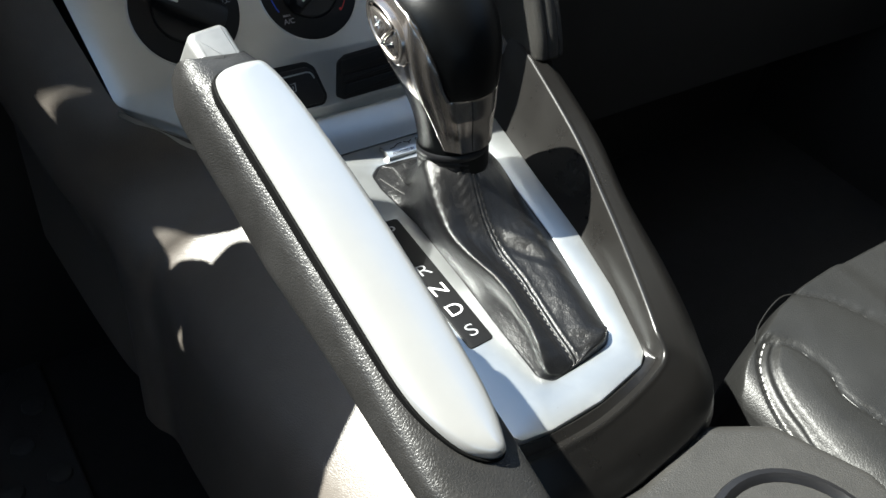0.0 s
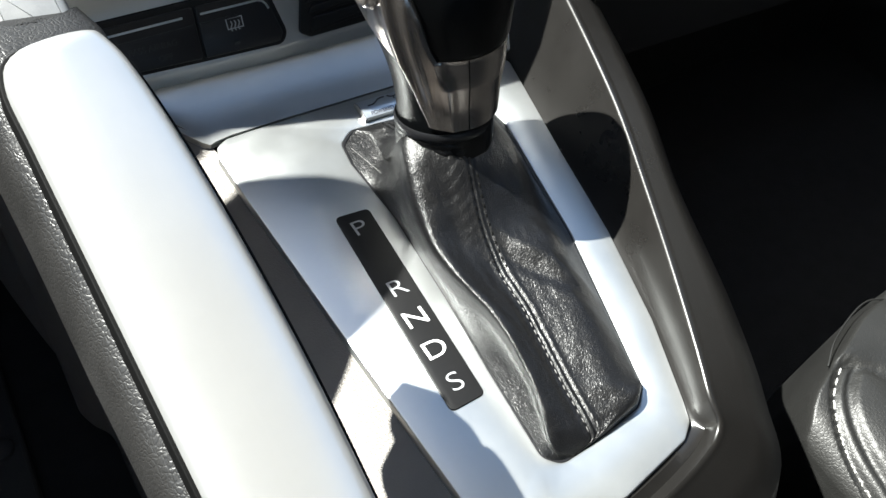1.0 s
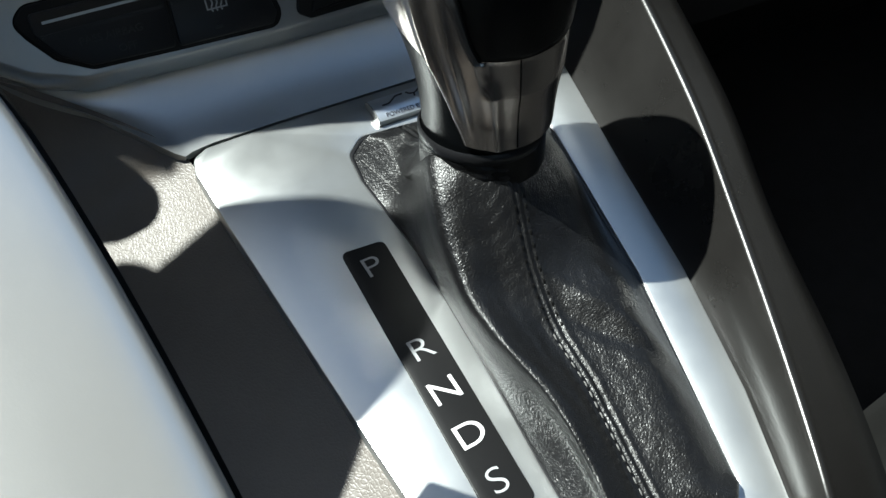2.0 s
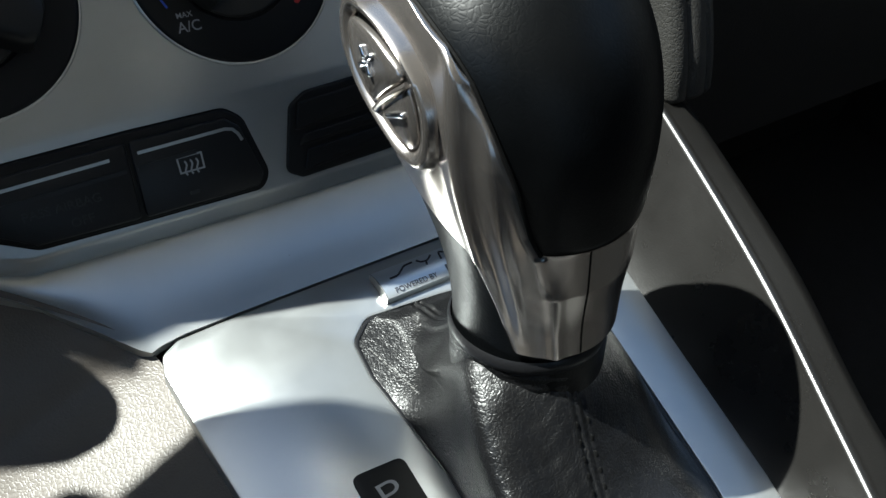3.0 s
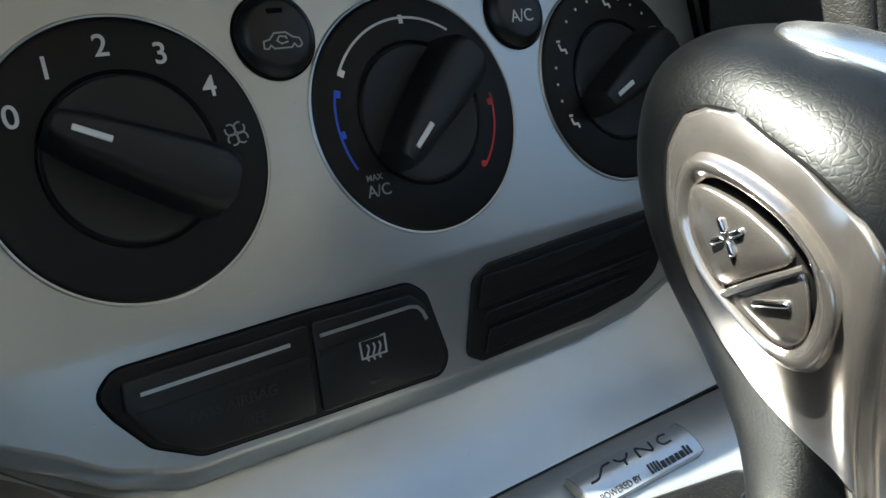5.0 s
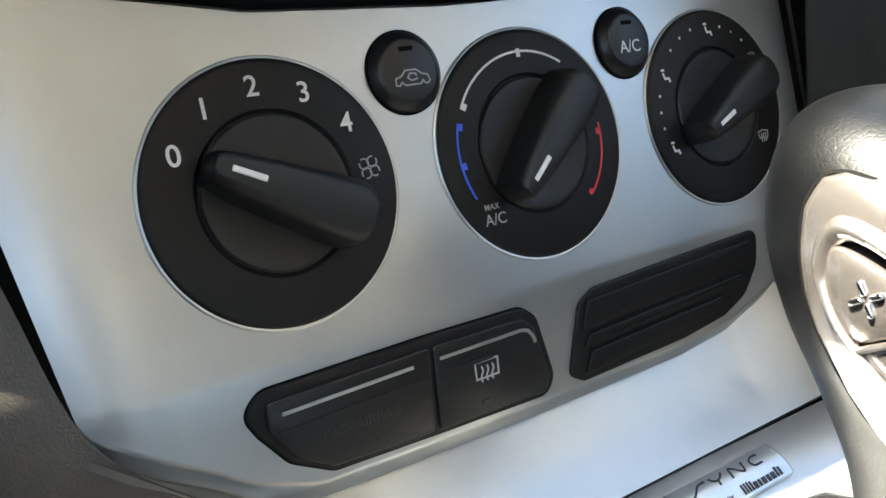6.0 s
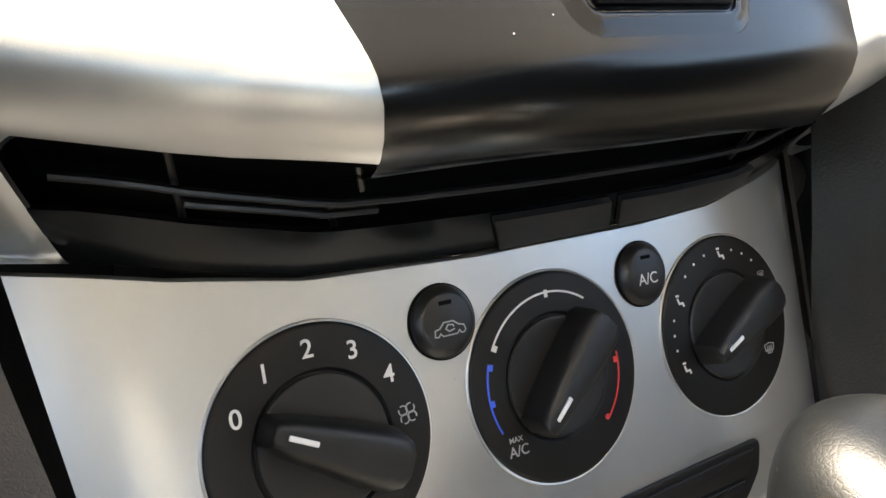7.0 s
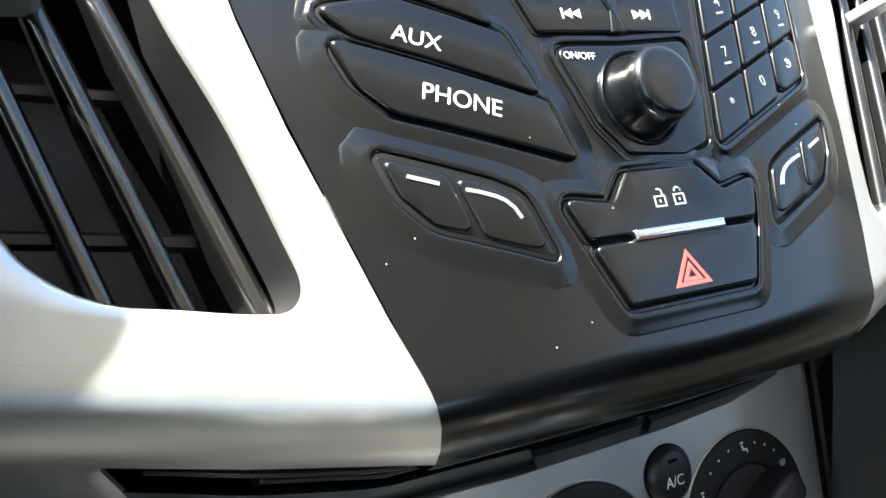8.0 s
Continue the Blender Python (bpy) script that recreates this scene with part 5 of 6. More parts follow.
def lip(outline, width, h, r=0.003):
    """A soft raised roll of the fascia round a sunken key, falling away outwards."""
    o = fillet(outline, r, 5)
    bm = bmesh.new()
    rows = []
    for d, w in ((width, -0.0006), (width * 0.92, -0.0001), (width * 0.78, 0.00008 + 0.05 * h), (width * 0.62, 0.0001 + 0.24 * h), (width * 0.45, 0.62 * h), (0.0026, 0.90 * h), (0.0019, h), (0.0013, 0.92 * h), (0.0010, 0.65 * h), (0.0009, -0.002)):
        rows.append([bm.verts.new(RADIO @ Vector((*p, w))) for p in offset(o, -d)])
    for r0, r1 in zip(rows, rows[1:]):
        for k in range(len(o)):
            bm.faces.new((r0[k - 1], r0[k], r1[k], r1[k - 1]))
    part("key_frame", on_radio(bm), POD, radio, angle=80)


# raised frame round the lock and hazard keys
haz = [(-0.0340, 0.0075), (-0.0190, 0.0050), (-0.0128, 0.0122), (0.0128, 0.0122), (0.0200, 0.0050), (0.0340, 0.0080), (0.0290, -0.0065), (0.0222, -0.0218), (-0.0222, -0.0218), (-0.0289, -0.0060)]
lip(haz, 0.0075, 0.0011)
lock_key = radio_key("lock_key", [(-0.0332, 0.0068), (-0.0186, 0.0045), (-0.0124, 0.0117), (0.0124, 0.0117), (0.0196, 0.0045), (0.0332, 0.0074), (0.0290, -0.0042), (-0.0285, -0.0042)], 0.002, 0.0022, "black door lock key")
haz_key = radio_key("hazard_key", [(-0.0284, -0.0056), (0.0284, -0.0056), (0.0216, -0.0212), (-0.0218, -0.0212)], 0.002, 0.0024, "black hazard light key")
part("chrome_bar", plate(fillet([(-0.0160, -0.0060), (0.0152, -0.0060), (0.0154, -0.0033), (-0.0158, -0.0033)], 0.0006, 3), RADIO, 0.0, 0.0034, 0.0008), CHROME, radio, "bright metal bar")
for k, cx in ((1, -0.0040), (0, 0.0026)):
    lk = [[(-0.0017, -0.0022), (0.0017, -0.0022), (0.0017, 0.0004), (-0.0017, 0.0004), (-0.0017, -0.0022)], [(p[0], p[1] + 0.0004) for p in arc(0.0, 0.0008, 0.0011, 180 if not k else 120, 0 if not k else -20, 8)], [(0.0, -0.0013), (0.0, -0.0005)]]
    part("padlock_symbol", strokes(lk, 0.00045, turn(RADIO, cx, 0.0040, 0.0022)), DIM_PRINT, lock_key, "printed padlock symbol")
tri = [(-0.0064, -0.0186), (0.0042, -0.0186), (-0.0009, -0.0108), (-0.0064, -0.0186)]
tri2 = [(-0.0010 + (x + 0.0010) * 0.45, -0.0166 + (y + 0.0166) * 0.45) for x, y in tri]
part("hazard_symbol", strokes([tri, tri2], 0.0010, turn(RADIO, 0, 0, 0.0024)), ORANGE, haz_key, "red warning triangle")

# source keys on the driver's side
lip([(-0.0815, 0.0515), (-0.0775, 0.0400), (-0.0700, 0.0318), (-0.0248, 0.0158), (-0.0296, 0.0316)], 0.0085, 0.0008)
lip([(-0.0835, 0.0590), (-0.0745, 0.0505), (-0.0305, 0.0330), (-0.0375, 0.0498), (-0.0640, 0.0600)], 0.0060, 0.0006)
phone = radio_key("phone_key", [(-0.0815, 0.0515), (-0.0775, 0.0400), (-0.0700, 0.0318), (-0.0248, 0.0158), (-0.0296, 0.0316)], [0.002, 0.006, 0.008, 0.0012, 0.0015], 0.0020, "black key printed PHONE")
lettering("phone_text", "PHONE", turn(RADIO, -0.0530, 0.0330, 0.0020, -18), 0.0060, GREY_PRINT, phone, 0.001, 1.02, bend=bend_mesh)
aux = radio_key("aux_key", [(-0.0835, 0.0590), (-0.0745, 0.0505), (-0.0305, 0.0330), (-0.0375, 0.0498), (-0.0640, 0.0600)], [0.003, 0.004, 0.0012, 0.0015, 0.003], 0.0020, "black key printed AUX")
lettering("aux_text", "AUX", turn(RADIO, -0.0605, 0.0490, 0.0020, -19), 0.0056, GREY_PRINT, aux, 0.001, 1.05, bend=bend_mesh)
radio_key("source_key", [(-0.0800, 0.0690), (-0.0630, 0.0615), (-0.0385, 0.0512), (-0.0460, 0.0700), (-0.0700, 0.0800)], [0.003, 0.002, 0.0012, 0.0015, 0.003], 0.0020, "black source key")
for sgn in (-1, 1):
    o = [(sgn * x, y) for x, y in [(-0.0770, 0.0238), (-0.0738, 0.0130), (-0.0672, 0.0046), (-0.0377, -0.0070), (-0.0425, 0.0092), (-0.0505, 0.0135)]]
    lip(o, 0.0085, 0.0009, [0.0015, 0.009, 0.012, 0.0012, 0.009, 0.005])
    base = radio_key("preset_key", o, [0.0015, 0.009, 0.012, 0.0012, 0.009, 0.005], 0.0004, "black twin preset key with silver lines")
    a = [(sgn * x, y) for x, y in [(-0.0758, 0.0226), (-0.0730, 0.0128), (-0.0667, 0.0053), (-0.0568, 0.0014), (-0.0611, 0.0167)]]
    b = [(sgn * x, y) for x, y in [(-0.0597, 0.0162), (-0.0554, 0.0008), (-0.0388, -0.0056), (-0.0431, 0.0087), (-0.0506, 0.0127)]]
    for q in (a, b):
        part("key_half", on_radio(plate(fillet(q, 0.0032, 5), RADIO, -0.001, 0.0011, 0.0009)), POD, base)
    lines = [[(sgn * x, y) for x, y in ((-0.0705, 0.0170), (-0.0635, 0.0143))], [(sgn * x, y) for x, y in ((-0.0575, 0.0122), (-0.0540, 0.0111), (-0.0505, 0.0097), (-0.0483, 0.0084), (-0.0466, 0.0066), (-0.0452, 0.0038))]]
    part("silver_line", on_radio(strokes(lines, 0.0009, turn(RADIO, 0, 0, 0.0011), 0.0003)), SILVER, base, "thin silver line")

# volume knob on its plinth
lip([(-0.0230, 0.0465), (-0.0150, 0.0250), (-0.0080, 0.0165), (0.0110, 0.0150), (0.0205, 0.0180), (0.0240, 0.0300), (0.0240, 0.0480), (0.0, 0.0465)], 0.0050, 0.0010)
pl = radio_key("knob_plinth", [(-0.0230, 0.0465), (-0.0150, 0.0250), (-0.0080, 0.0165), (0.0110, 0.0150), (0.0205, 0.0180), (0.0240, 0.0300), (0.0240, 0.0480), (0.0, 0.0465)], 0.004, 0.0012, "black plinth printed ON/OFF")
lettering("on_off_text", "ON/OFF", turn(RADIO, -0.0156, 0.0433, 0.0013, -3), 0.0028, GREY_PRINT, pl, 0.002)
KN = turn(RADIO, 0.0004, 0.0314, 0.0010)
vol = part("volume_knob", lathe([(0.0117, 0.0), (0.0116, 0.0016), (0.0108, 0.0030), (0.0103, 0.0070), (0.0100, 0.0095), (0.0094, 0.0110), (0.0084, 0.0118), (0.0070, 0.0120), (0.0, 0.0117)], KN, 64), POD, radio, "round black volume knob", angle=60)
part("knob_ring", lathe([(0.0134, -0.001), (0.0133, 0.0008), (0.0129, 0.0013), (0.0123, 0.0010), (0.0118, 0.0002), (0.0117, -0.0005)], KN, 64), POD, vol, angle=60)
seek = radio_key("seek_key", [(-0.0265, 0.0500), (0.0235, 0.0500), (0.0240, 0.0640), (0.0, 0.0700), (-0.0320, 0.0640)], 0.002, 0.0016, "black seek key with arrows")
part("seek_divider", plate(fillet([(-0.0032, 0.0495), (0.0022, 0.0495), (0.0006, 0.0560), (0.0040, 0.0640), (-0.0055, 0.0640), (-0.0016, 0.0560)], 0.0006, 3), RADIO, 0.0, 0.0022, 0.0006), POD, seek, "divider between the arrows")
for sgn, cx in ((-1, -0.0142), (1, 0.0090)):
    bm = bmesh.new()
    for k in (-0.0011, 0.0017):
        plate([(k - 0.0014, -0.0013), (k + 0.0014, 0.0), (k - 0.0014, 0.0013)], turn(RADIO, cx, 0.0550, 0.0016, 0) @ Matrix.Diagonal((sgn, 1, 1, 1)), 0, 0.00015, 0.00002, bm)
    plate([(0.0031, -0.0014), (0.0035, -0.0014), (0.0035, 0.0014), (0.0031, 0.0014)], turn(RADIO, cx, 0.0550, 0.0016, 0) @ Matrix.Diagonal((sgn, 1, 1, 1)), 0, 0.00015, 0.00002, bm)
    part("skip_symbol", bm, WHITE, seek, "printed skip arrows")

# number keys: a slanted block of three columns
ORG, COL, ROW = Vector((0.0278, 0.0322)), Vector((0.0162, 0.0068)), Vector((0.0034, 0.0158))
lip([tuple(ORG - ROW), tuple(ORG - ROW + COL * 3), tuple(ORG + ROW * 2 + COL * 3), tuple(ORG + ROW * 2)], 0.0065, 0.0014, [0.002, 0.006, 0.002, 0.002])
pad = [["*", "0", ""], ["7", "8", "9"], ["4", "5", "6"]]
for r in range(3):
    for c in range(3):
        a = ORG + COL * c + ROW * (r - 1)
        q = [a + COL * 0.03 + ROW * 0.03, a + COL * 0.97 + ROW * 0.03, a + COL * 0.97 + ROW * 0.97, a + COL * 0.03 + ROW * 0.97]
        key = radio_key("number_key", [tuple(p) for p in q], 0.004 if (r, c) == (0, 2) else 0.0010, 0.0016, "black number key", moat=0.0005)
        mid = a + COL * 0.5 + ROW * 0.5
        if pad[r][c]:
            lettering("numeral", pad[r][c], turn(RADIO, mid.x + 0.0004, mid.y + 0.0006, 0.0016, 8), 0.0046, DIM_PRINT, key, -0.004, bend=bend_mesh)
            if r:
                part("print_bar", strokes([[(mid.x - 0.0012, mid.y - 0.0030), (mid.x + 0.0016, mid.y - 0.0026)]], 0.0006, turn(RADIO, 0, 0, 0.0016 + bow(mid.x))), DIM_PRINT, key)
        else:
            part("clock_symbol", strokes([arc(mid.x, mid.y, 0.0013, 0, 360, 14), [(mid.x, mid.y + 0.0008), (mid.x, mid.y), (mid.x + 0.0006, mid.y)]], 0.0003, turn(RADIO, 0, 0, 0.0016 + bow(mid.x))), GREY_PRINT, key, "printed clock symbol")

# silver wings with the air vents
VENT = [(-0.1510, 0.0200), (-0.1440, 0.0085), (-0.1335, 0.0012), (-0.1200, -0.0026), (-0.1074, -0.0058), (-0.0996, -0.0064), (-0.0966, -0.0015), (-0.0985, 0.0086), (-0.1050, 0.0340), (-0.1128, 0.0565), (-0.1195, 0.0780), (-0.1290, 0.0900), (-0.1500, 0.0950), (-0.1640, 0.0850), (-0.1640, 0.0550)]
WING = [(-0.1930, 0.0150), (-0.1880, 0.0025), (-0.1550, -0.0062), (-0.1350, -0.0115), (-0.1100, -0.0182), (-0.0900, -0.0229), (-0.0770, -0.0259), (-0.0812, -0.0130), (-0.0932, 0.0320), (-0.0987, 0.0580), (-0.1050, 0.1000), (-0.1080, 0.1190), (-0.1500, 0.1250), (-0.1950, 0.1150), (-0.2000, 0.0650)]


SLAT = [(-0.0015, -0.012)] + [(-0.0026 * math.cos(radians(q)), 0.0022 * math.sin(radians(q))) for q in range(0, 181, 20)] + [(0.0014, -0.012)]


# the wings' lower lip ends in an edge and turns under
WING_LIP = [(0.0190, 0.0), (0.0160, 0.0), (0.0130, -0.0005), (0.0085, -0.0034), (0.0040, -0.0090), (0.0016, -0.0138), (0.0012, -0.0152), (0.0020, -0.0160), (0.0050, -0.0166), (0.0110, -0.0170)]


def wing_bm(sgn):
    inner, outer = smooth_closed(VENT, 6), []
    k = len(VENT)
    for i in range(k):
        a, b = Vector(WING[i]), Vector(WING[(i + 1) % k])
        for j in range(6):
            outer.append(tuple(a.lerp(b, j / 6)))
    bm = bmesh.new()
    rings = []
    for t, w in ((-0.02, -0.012), (0.0, -0.0025), (0.03, -0.0007), (0.08, 0.0), (0.25, 0.0), (0.5, 0.0), (0.75, 0.0), (1.0, 0.0)):
        ring = []
        for p, q in zip(inner, outer):
            x, v = p[0] + (q[0] - p[0]) * t, p[1] + (q[1] - p[1]) * t
            ring.append(bm.verts.new(rs(sgn * x, v, w)))
        rings.append(ring)
    for a, b in zip(rings, rings[1:]):
        for i in range(len(a)):
            bm.faces.new((a[i - 1], a[i], b[i], b[i - 1]))
    # rolled lower lip
    rows = []
    for dv, w in WING_LIP:
        r = []
        for i in range(41):
            t = i / 40
            x0 = 0.0770 - 0.0055 * (1 - dv / 0.019) + t * (0.188 - 0.0770)
            v = lerp_table(LIP, x0) + dv
            r.append(bm.verts.new(rs(sgn * -x0, v, w)))
        rows.append(r)
    for a, b in zip(rows, rows[1:]):
        for i in range(40):
            bm.faces.new((a[i], a[i + 1], b[i + 1], b[i]))
    return bm


for sgn in (1, -1):
    wing = thing("vent_wing", "silver painted wing panel round an upright air vent", "vent", "air vents", at=rs(-0.13 * sgn, 0.04))
    part("wing_panel", wing_bm(sgn), SILVER, wing, "satin silver painted panel", angle=60)
    # dark duct behind the slats
    inner = smooth_closed(VENT, 6)
    bm = bmesh.new()
    prev = None
    for t, w in ((0.0, -0.002), (0.06, -0.020), (0.14, -0.060)):
        cx, cy = -0.13, 0.045
        ring = [bm.verts.new(rs(sgn * (p[0] + (cx - p[0]) * t), p[1] + (cy - p[1]) * t, w)) for p in inner]
        if prev:
            for i in range(len(ring)):
                bm.faces.new((prev[i - 1], prev[i], ring[i], ring[i - 1]))
        prev = ring
    bm.faces.new(prev)
    part("duct", bm, BLACK, wing, "dark duct")
    for k in range(4):
        x0 = -0.1135 - 0.0142 * k
        lean = 0.288 - 0.029 * k
        a, b = Vector((x0 + lean * 0.0435, -0.0135 + 0.004 * k)), Vector((x0 - lean * 0.062, 0.092))
        run = [rs(sgn * (a.x + (b.x - a.x) * i / 10), a.y + (b.y - a.y) * i / 10, -0.0085) for i in range(11)]
        bm = bmesh.new()
        rows = []
        nrm, side = RADIO_N, Vector((1, 0, 0))
        for p in run:
            rows.append([bm.verts.new(p + side * sx + nrm * sz) for sx, sz in SLAT])
        for r0, r1 in zip(rows, rows[1:]):
            for i in range(len(SLAT)):
                bm.faces.new((r0[i - 1], r0[i], r1[i], r1[i - 1]))
        bm.faces.new(rows[0])
        bm.faces.new(rows[-1])
        part("slat", bm, SLAT_BLACK, wing, "glossy black slat", angle=60)
    for v in (0.020, 0.055):
        bm = tube([rs(sgn * -0.097, v - 0.006, -0.026), rs(sgn * -0.152, v + 0.004, -0.026)], 0.0022, None, 6)
        part("cross_slat", bm, BLACK, wing)
    bm = plate(fillet([(-0.0045, -0.0022), (0.0045, -0.0022), (0.0045, 0.0022), (-0.0045, 0.0022)], 0.001, 3), turn(RADIO, sgn * -0.1405, 0.0675, -0.022), 0, 0.017, 0.001)
    part("vent_slider", bm, SILVER, wing, "small slider on a slat")


# ---- shadowed grille under the overhang ----
grille = thing("under_grille", "black slatted grille recessed under the radio overhang", "grille", at=PANEL @ Vector((0, 0.045, 0.01)))


def grille_point(x, t, deep=0.0):
    x *= 1 + 0.085 * t
    a = PANEL @ Vector((x, lerp_table(TOP_EDGE, x) + 0.0005, -0.002 - 14 * max(0, abs(x) - 0.105) ** 2))
    b = rs(x, lerp_table(LIP, abs(x)) + 0.0040, lerp_table([(0.0, -0.0300), (0.050, -0.0300), (0.112, -0.0168), (0.2, -0.0160)], abs(x)))
    p = a.lerp(b, t)
    n = (b - a).cross(Vector((1, 0, 0))).normalized()
    if n.z < 0:
        n = -n
    return p + n * deep


def end_point(x, t, deep=0.0):
    """The silver end beside the recess: starts flush with the fascia's top edge."""
    p = grille_point(x, t, deep)
    edge = PANEL @ Vector((x, lerp_table(TOP_EDGE, x) - 0.0006, 0.0002))
    return p.lerp(edge, max(0.0, 1 - t / 0.25) ** 2)


def recess_end(v):
    """Half length of the recess at v across it: a rounded end."""
    return 0.1238 + 0.0060 * v - 0.0090 * (max(0.0, v - 0.74) / 0.26) ** 2


part("backing", grid(lambda u, v: grille_point(-0.143 + 0.286 * u, v, 0.016 * math.sin(math.pi * min(1, v * 1.05)) ** 0.5), 40, 10), GAP, grille, "dark backing")
part("lower_band", thick(grid(lambda u, v: grille_point(-0.131 + 0.262 * u, 0.02 + 0.42 * v, 0.0015), 40, 4), 0.0015), POD, grille, "plain black lower band", angle=60)
for x0, x1 in ((-0.0125, 0.029), (0.033, 0.092)):
    part("blank_plate", thick(grid(lambda u, v: grille_point((x0 + (x1 - x0) * u) / (1 + 0.085 * (0.06 + 0.36 * v)) - 0.010 * v, 0.06 + 0.36 * v, -0.0004), 6, 3), 0.002), BLACK, grille, "flat black blank", angle=60)
for t, dp, x0, x1 in ((0.62, 0.0025, -0.121, 0.118), (0.53, 0.0025, -0.098, -0.055)):
    part("slat", tube([grille_point(x0 + (x1 - x0) * i / 30, t, dp) for i in range(31)], 0.0010, None, 8), BLACK, grille, "thin black slat")
for x, t0, t1 in ((-0.098, 0.36, 0.85), (-0.064, 0.36, 0.52), (-0.060, 0.68, 0.85), (0.070, 0.45, 0.85)):
    part("stay", tube([grille_point(x, t0, 0.004), grille_point(x - 0.002, t1, 0.006)], 0.0009, None, 6), BLACK, grille, "thin upright stay")
for sgn in (1, -1):
    bm = grid(lambda u, v: end_point(-sgn * (recess_end(v) + (0.1645 - recess_end(v)) * u), v, -0.0035 * math.sin(math.pi * v) * min(1.0, 4 * u) ** 0.5), 24, 24)
    part("end_panel", bm, SILVER, stack, "silver end of the overhang", angle=60)
    bm = grid(lambda u, v: grille_point(-sgn * recess_end(v), v, 0.016 * u), 4, 24)
    part("end_wall", thick(bm, 0.001), POD, grille, "black end wall")


# ---- passenger seat ----
seat = thing("passenger_seat", "dark grey leather passenger seat cushion with stitched side bolster", "seat", at=(0.38, -0.30, -0.32))


SEAT_FRONT = [(0.126, -0.110), (0.138, -0.085), (0.1455, -0.064), (0.1500, -0.0535), (0.160, -0.0440), (0.1675, -0.039), (0.200, -0.0270), (0.221, -0.0195), (0.252, -0.0135), (0.288, -0.0105), (0.370, -0.0105), (0.660, -0.030)]
SEAT_SECTION = [(0.162, -0.30), (0.154, -0.19), (0.148, -0.140), (0.1455, -0.117), (0.1460, -0.102), (0.1500, -0.0905), (0.160, -0.0815), (0.178, -0.0772), (0.205, -0.0770), (0.245, -0.0780), (0.300, -0.080), (0.440, -0.082), (0.600, -0.085), (0.650, -0.100), (0.660, -0.30)]
BOLSTER_SEAM = [(0.1886, -0.0470), (0.1790, -0.0525), (0.1717, -0.0583), (0.1640, -0.0692), (0.1576, -0.0845), (0.1540, -0.1025), (0.1525, -0.120), (0.1520, -0.150), (0.1520, -0.30), (0.1530, -0.50)]
INNER_SEAM = [(0.1914, -0.0515), (0.1800, -0.0588), (0.1708, -0.0707), (0.1646, -0.0873), (0.1619, -0.0993), (0.1581, -0.1175), (0.1565, -0.150), (0.1565, -0.30), (0.1570, -0.50)]
PANEL_SEAM = [(0.1886, -0.0470), (0.1945, -0.0500), (0.2018, -0.0574), (0.2050, -0.0674), (0.2063, -0.0787), (0.2050, -0.0880), (0.2003, -0.0970), (0.1998, -0.110), (0.2022, -0.1252), (0.2060, -0.20), (0.2100, -0.50)]
FRONT_SEAM = [(0.1827, -0.0433), (0.1967, -0.0346), (0.2160, -0.0275), (0.2330, -0.0242), (0.2440, -0.0270), (0.2518, -0.0325), (0.2615, -0.0426), (0.2707, -0.0592), (0.2760, -0.0735), (0.2850, -0.12)]
SEAT_SEAMS = [smooth_open([Vector((x, y, 0)) for x, y in s], 8) for s in (BOLSTER_SEAM, INNER_SEAM, PANEL_SEAM, FRONT_SEAM)]


def to_seam(x, y, seam):
    """Plan distance from a point to a seam."""
    return min((p.x - x) ** 2 + (p.y - y) ** 2 for p in seam) ** 0.5


def cushion_height(x, y, z):
    """Padding between the seams, drawn in along them."""
    z += noise.noise(Vector((x * 14, y * 14, 2))) * 0.0014 + noise.noise(Vector((x * 55, y * 55, 5))) * 0.0004
    if x > 0.30 or y < -0.33:
        return z
    d = [to_seam(x, y, s) for s in SEAT_SEAMS]
    near = min(d)
    z += 0.0030 * (1 - math.exp(-near / 0.012)) - 0.0016 * math.exp(-(near / 0.0016) ** 2)
    if d[0] + d[1] < 0.013:
        z -= 0.0012
    return z


def cushion_point(u, v):
    """u across from the bolster's foot over the top, v from the front edge rearwards."""
    k = u * (len(SEAT_SECTION) - 1)
    x = curve_at([p[0] for p in SEAT_SECTION], k)
    top = curve_at([p[1] for p in SEAT_SECTION], k)
    back = 0.5 * (0.25 * v + 0.75 * v * v)
    front = math.sin(min(1.0, back / 0.013) * math.pi / 2) ** 0.6
    y = lerp_table(SEAT_FRONT, x) - back
    z = -0.30 + (top + 0.30) * (0.40 + 0.60 * front)
    if top > -0.095:
        z = cushion_height(x, y, z)
    return Vector((x, y, z))


def seat_top(x, y):
    k0, k1 = 4.0, 11.0
    xs = [p[0] for p in SEAT_SECTION]
    for _ in range(30):
        k = (k0 + k1) / 2
        if curve_at(xs, k) < x:
            k0 = k
        else:
            k1 = k
    return Vector((x, y, cushion_height(x, y, curve_at([p[1] for p in SEAT_SECTION], k0))))


part("cushion", grid(cushion_point, 170, 230), SEAT, seat, "dark grey leather cushion", angle=80)


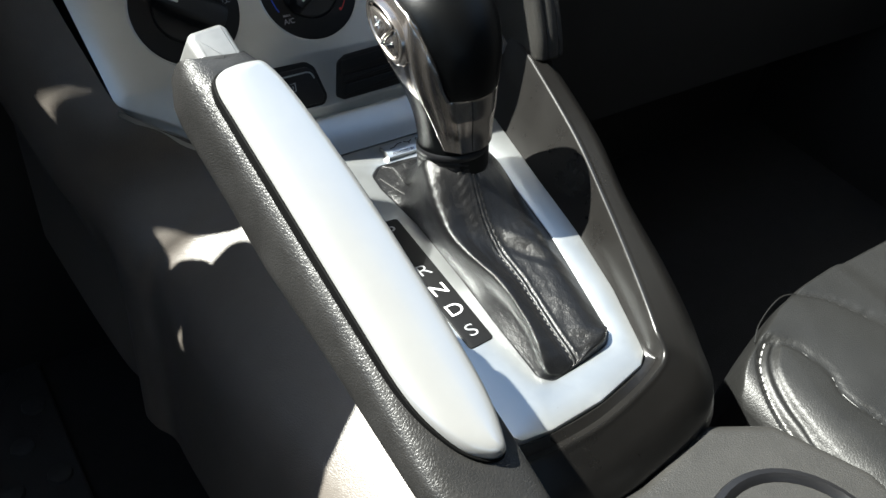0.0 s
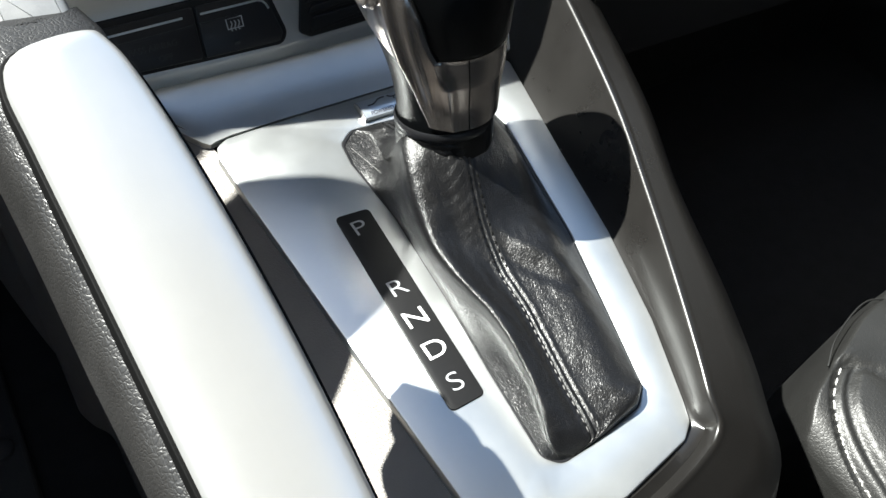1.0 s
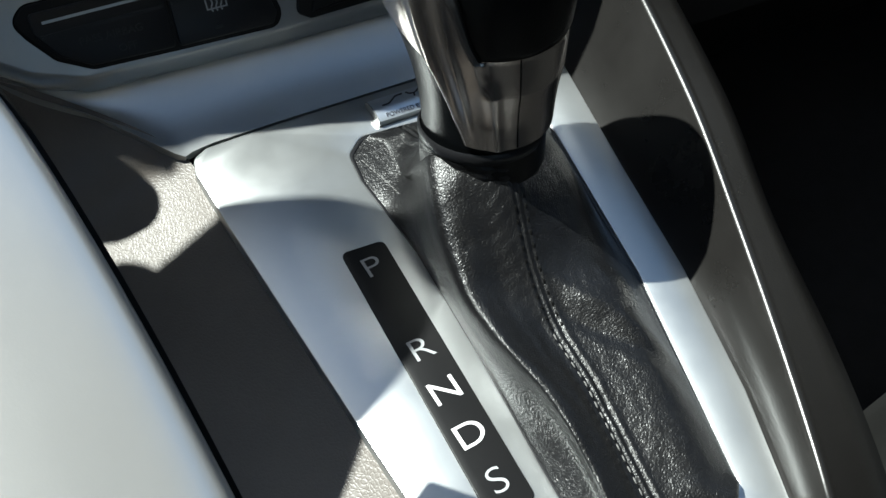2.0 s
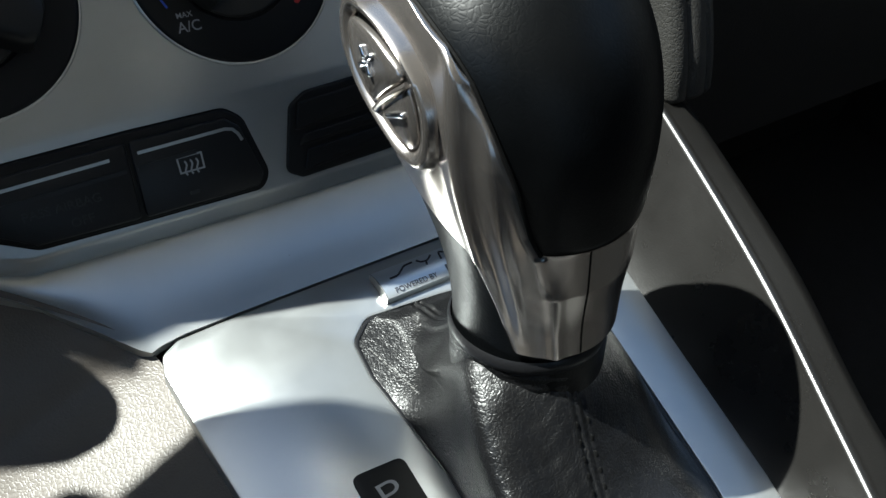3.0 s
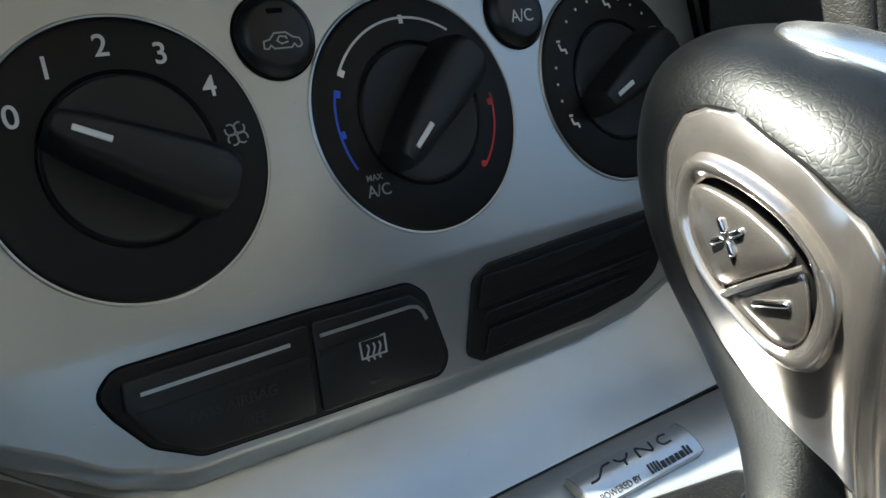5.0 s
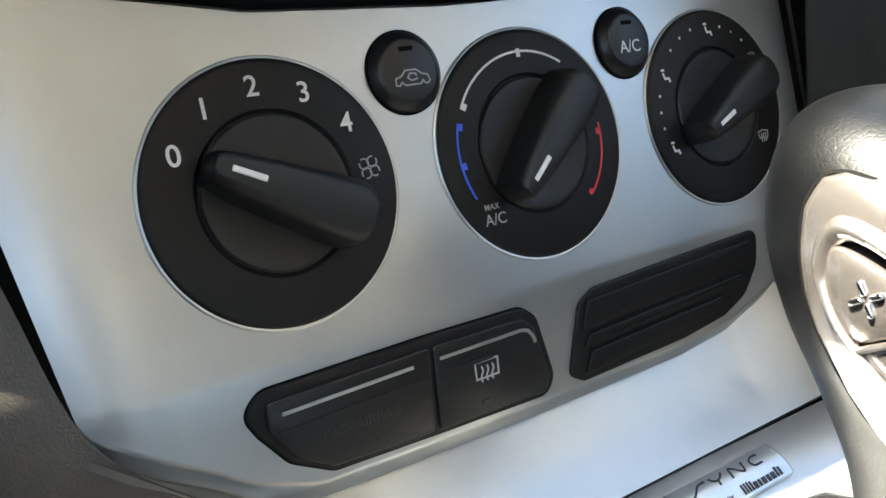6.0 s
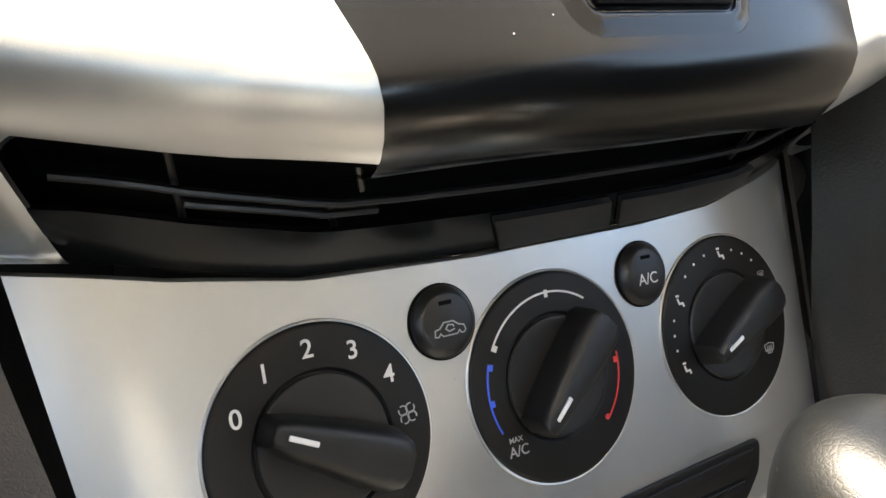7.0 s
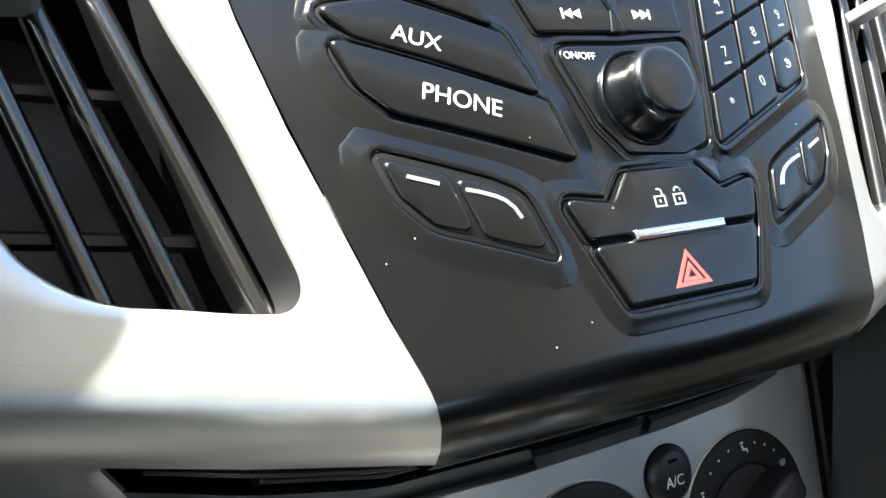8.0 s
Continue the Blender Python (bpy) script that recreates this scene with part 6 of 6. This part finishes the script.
def seam_stitches(seam, r, length, gap, mat, lift):
    """Short threads one behind the other along a seam."""
    pts = [p for p in seam if p.y > -0.24]
    dist, start, run = 0.0, 0.0, []
    fine = []
    for a, b in zip(pts, pts[1:]):
        n = max(1, int((b - a).length / 0.0008))
        fine += [a.lerp(b, i / n) for i in range(n)]
    while fine:
        run, rest_of, d = [fine[0]], fine[1:], 0.0
        while rest_of and d < length:
            d += (rest_of[0] - run[-1]).length
            run.append(rest_of.pop(0))
        if len(run) > 2:
            pl = [seat_top(p.x, p.y) + Vector((0, 0, lift - (0.0006 if i in (0, len(run) - 1) else 0))) for i, p in enumerate(run)]
            part("stitch", tube(pl, r, None, 6), mat, seat)
        d = 0.0
        while len(rest_of) > 1 and d < gap:
            d += (rest_of[1] - rest_of[0]).length
            rest_of.pop(0)
        fine = rest_of if len(rest_of) > 2 else []


seam_stitches(SEAT_SEAMS[0], 0.00048, 0.0034, 0.0009, SEAT_THREAD, 0.0007)
for seam in (SEAT_SEAMS[2], SEAT_SEAMS[3]):
    part("welt", tube([seat_top(p.x, p.y) + Vector((0, 0, 0.0002)) for p in seam if p.y > -0.24], 0.0005, None, 6), SEAT, seat, "sewn leather welt")


def backrest_point(u, v):
    """A padded seat back leaning rearwards: u round its section, v up."""
    a = 2 * math.pi * u
    half = 0.245 - 0.055 * max(0.0, v - 0.62) / 0.38
    x = 0.405 + half * math.copysign(abs(math.cos(a)) ** 0.5, math.cos(a))
    close = 1.0 - max(0.0, (v - 0.92) / 0.08) ** 2
    y = -0.56 - 0.17 * v + 0.065 * close * math.copysign(abs(math.sin(a)) ** 0.6, math.sin(a))
    return Vector((x, y, -0.12 + 0.66 * v))


# Unseen; added so that the knob reflects something dark.
part("backrest", grid(backrest_point, 40, 24, close_u=True), SEAT, seat, "unseen dark grey leather seat back, added to darken reflections", angle=80)


# ---- unseen steering wheel, its column and instrument hood, which cast the shadows ----
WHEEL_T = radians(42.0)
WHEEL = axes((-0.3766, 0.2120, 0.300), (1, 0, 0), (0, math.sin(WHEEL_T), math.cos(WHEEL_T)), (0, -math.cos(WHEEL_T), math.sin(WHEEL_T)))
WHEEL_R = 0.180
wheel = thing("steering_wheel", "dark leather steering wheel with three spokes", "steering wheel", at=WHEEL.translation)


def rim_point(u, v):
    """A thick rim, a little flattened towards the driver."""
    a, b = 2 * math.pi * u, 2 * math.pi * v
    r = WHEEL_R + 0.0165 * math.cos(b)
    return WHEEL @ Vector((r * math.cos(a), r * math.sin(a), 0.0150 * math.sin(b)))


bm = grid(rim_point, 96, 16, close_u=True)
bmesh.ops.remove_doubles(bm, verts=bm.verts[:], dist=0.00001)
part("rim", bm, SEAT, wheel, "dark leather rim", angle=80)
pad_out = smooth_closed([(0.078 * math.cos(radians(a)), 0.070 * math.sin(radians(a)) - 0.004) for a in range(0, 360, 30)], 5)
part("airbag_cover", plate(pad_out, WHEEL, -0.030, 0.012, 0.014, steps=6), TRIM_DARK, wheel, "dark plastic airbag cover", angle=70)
# the side spokes are widened, deeper below than above, to fill the wheel's shadow
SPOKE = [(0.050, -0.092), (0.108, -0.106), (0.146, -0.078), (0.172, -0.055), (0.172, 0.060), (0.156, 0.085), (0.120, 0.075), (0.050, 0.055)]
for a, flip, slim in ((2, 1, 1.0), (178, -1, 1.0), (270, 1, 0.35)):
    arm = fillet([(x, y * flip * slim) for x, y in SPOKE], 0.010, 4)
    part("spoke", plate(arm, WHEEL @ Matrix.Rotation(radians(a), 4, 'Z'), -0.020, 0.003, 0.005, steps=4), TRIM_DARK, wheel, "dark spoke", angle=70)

# Unseen cover, added to keep sun off the console's side.
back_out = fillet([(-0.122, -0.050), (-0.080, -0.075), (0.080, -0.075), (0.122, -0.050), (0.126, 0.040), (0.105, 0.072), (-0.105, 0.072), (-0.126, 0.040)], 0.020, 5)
part("shade_cover", plate(back_out, WHEEL, -0.018, -0.060, 0.010, steps=4), TRIM_DARK, wheel, "unseen dark cover behind the hub, added to block sun", angle=70)

column = thing("steering_column", "unseen dark steering column shroud with three stalks, added to cast shadows", "steering column", at=WHEEL @ Vector((0, 0, -0.1)))
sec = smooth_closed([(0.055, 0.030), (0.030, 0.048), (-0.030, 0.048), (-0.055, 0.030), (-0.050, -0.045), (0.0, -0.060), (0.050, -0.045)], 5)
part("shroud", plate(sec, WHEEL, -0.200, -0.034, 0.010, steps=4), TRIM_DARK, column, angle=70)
# wiper stalk and a shorter one below it, both drooping; the indicator stalk on the other side
# Unseen; the drooping pair is aimed to shade the console's side.
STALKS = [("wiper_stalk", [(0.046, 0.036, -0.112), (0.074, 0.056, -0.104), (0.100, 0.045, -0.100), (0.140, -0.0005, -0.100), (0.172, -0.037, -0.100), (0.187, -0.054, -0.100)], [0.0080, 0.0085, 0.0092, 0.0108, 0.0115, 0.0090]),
          ("blocker_stalk", [(0.040, 0.006, -0.112), (0.072, -0.006, -0.104), (0.106, -0.037, -0.100), (0.136, -0.067, -0.100), (0.150, -0.081, -0.100)], [0.0090, 0.0105, 0.0130, 0.0135, 0.0100]),
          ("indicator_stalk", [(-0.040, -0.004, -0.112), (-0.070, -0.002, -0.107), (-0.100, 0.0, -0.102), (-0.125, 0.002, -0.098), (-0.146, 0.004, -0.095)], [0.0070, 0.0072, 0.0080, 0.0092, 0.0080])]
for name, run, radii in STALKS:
    part(name, tube([WHEEL @ Vector(p) for p in run], radii, None, 14), TRIM_DARK, column, "unseen dark stalk", angle=70)


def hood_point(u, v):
    """An unseen twin-arched hood over the instruments, falling away forwards; edge and dip are set by the shadows it
    throws.
    """
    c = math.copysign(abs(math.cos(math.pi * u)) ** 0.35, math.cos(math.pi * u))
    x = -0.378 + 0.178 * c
    # the dip between the arches lets sun through to the console's cheek
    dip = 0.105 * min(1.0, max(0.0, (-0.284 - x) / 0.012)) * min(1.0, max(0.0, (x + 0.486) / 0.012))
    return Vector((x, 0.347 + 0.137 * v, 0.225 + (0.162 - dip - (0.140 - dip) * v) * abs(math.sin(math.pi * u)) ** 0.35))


tagged(part("shadow_hood", thick(grid(hood_point, 72, 6), 0.010), TRIM_DARK), "unseen dark hood over the instruments, shaped to shade wing and console", "dashboard", kind="structure")


# ---- footwells ----
mat_thing = thing("floor_mat", "black rubber floor mat with raised round studs", "floor mat", at=(-0.40, 0.10, -0.32))
part("sheet", box(Matrix.Translation((-0.42, 0.08, -0.3195)), 0.46, 0.60, 0.006, 0.003), RUBBER, mat_thing)
bm = bmesh.new()
for i in range(12):
    for j in range(14):
        lathe([(0.010, 0.0), (0.009, 0.003), (0.006, 0.004), (0.0, 0.004)], Matrix.Translation((-0.62 + 0.036 * i + 0.018 * (j % 2), -0.18 + 0.038 * j, -0.3136)), 12, bm)
tagged(part("stud", bm, RUBBER, mat_thing, "raised round studs"), kind="stuff")
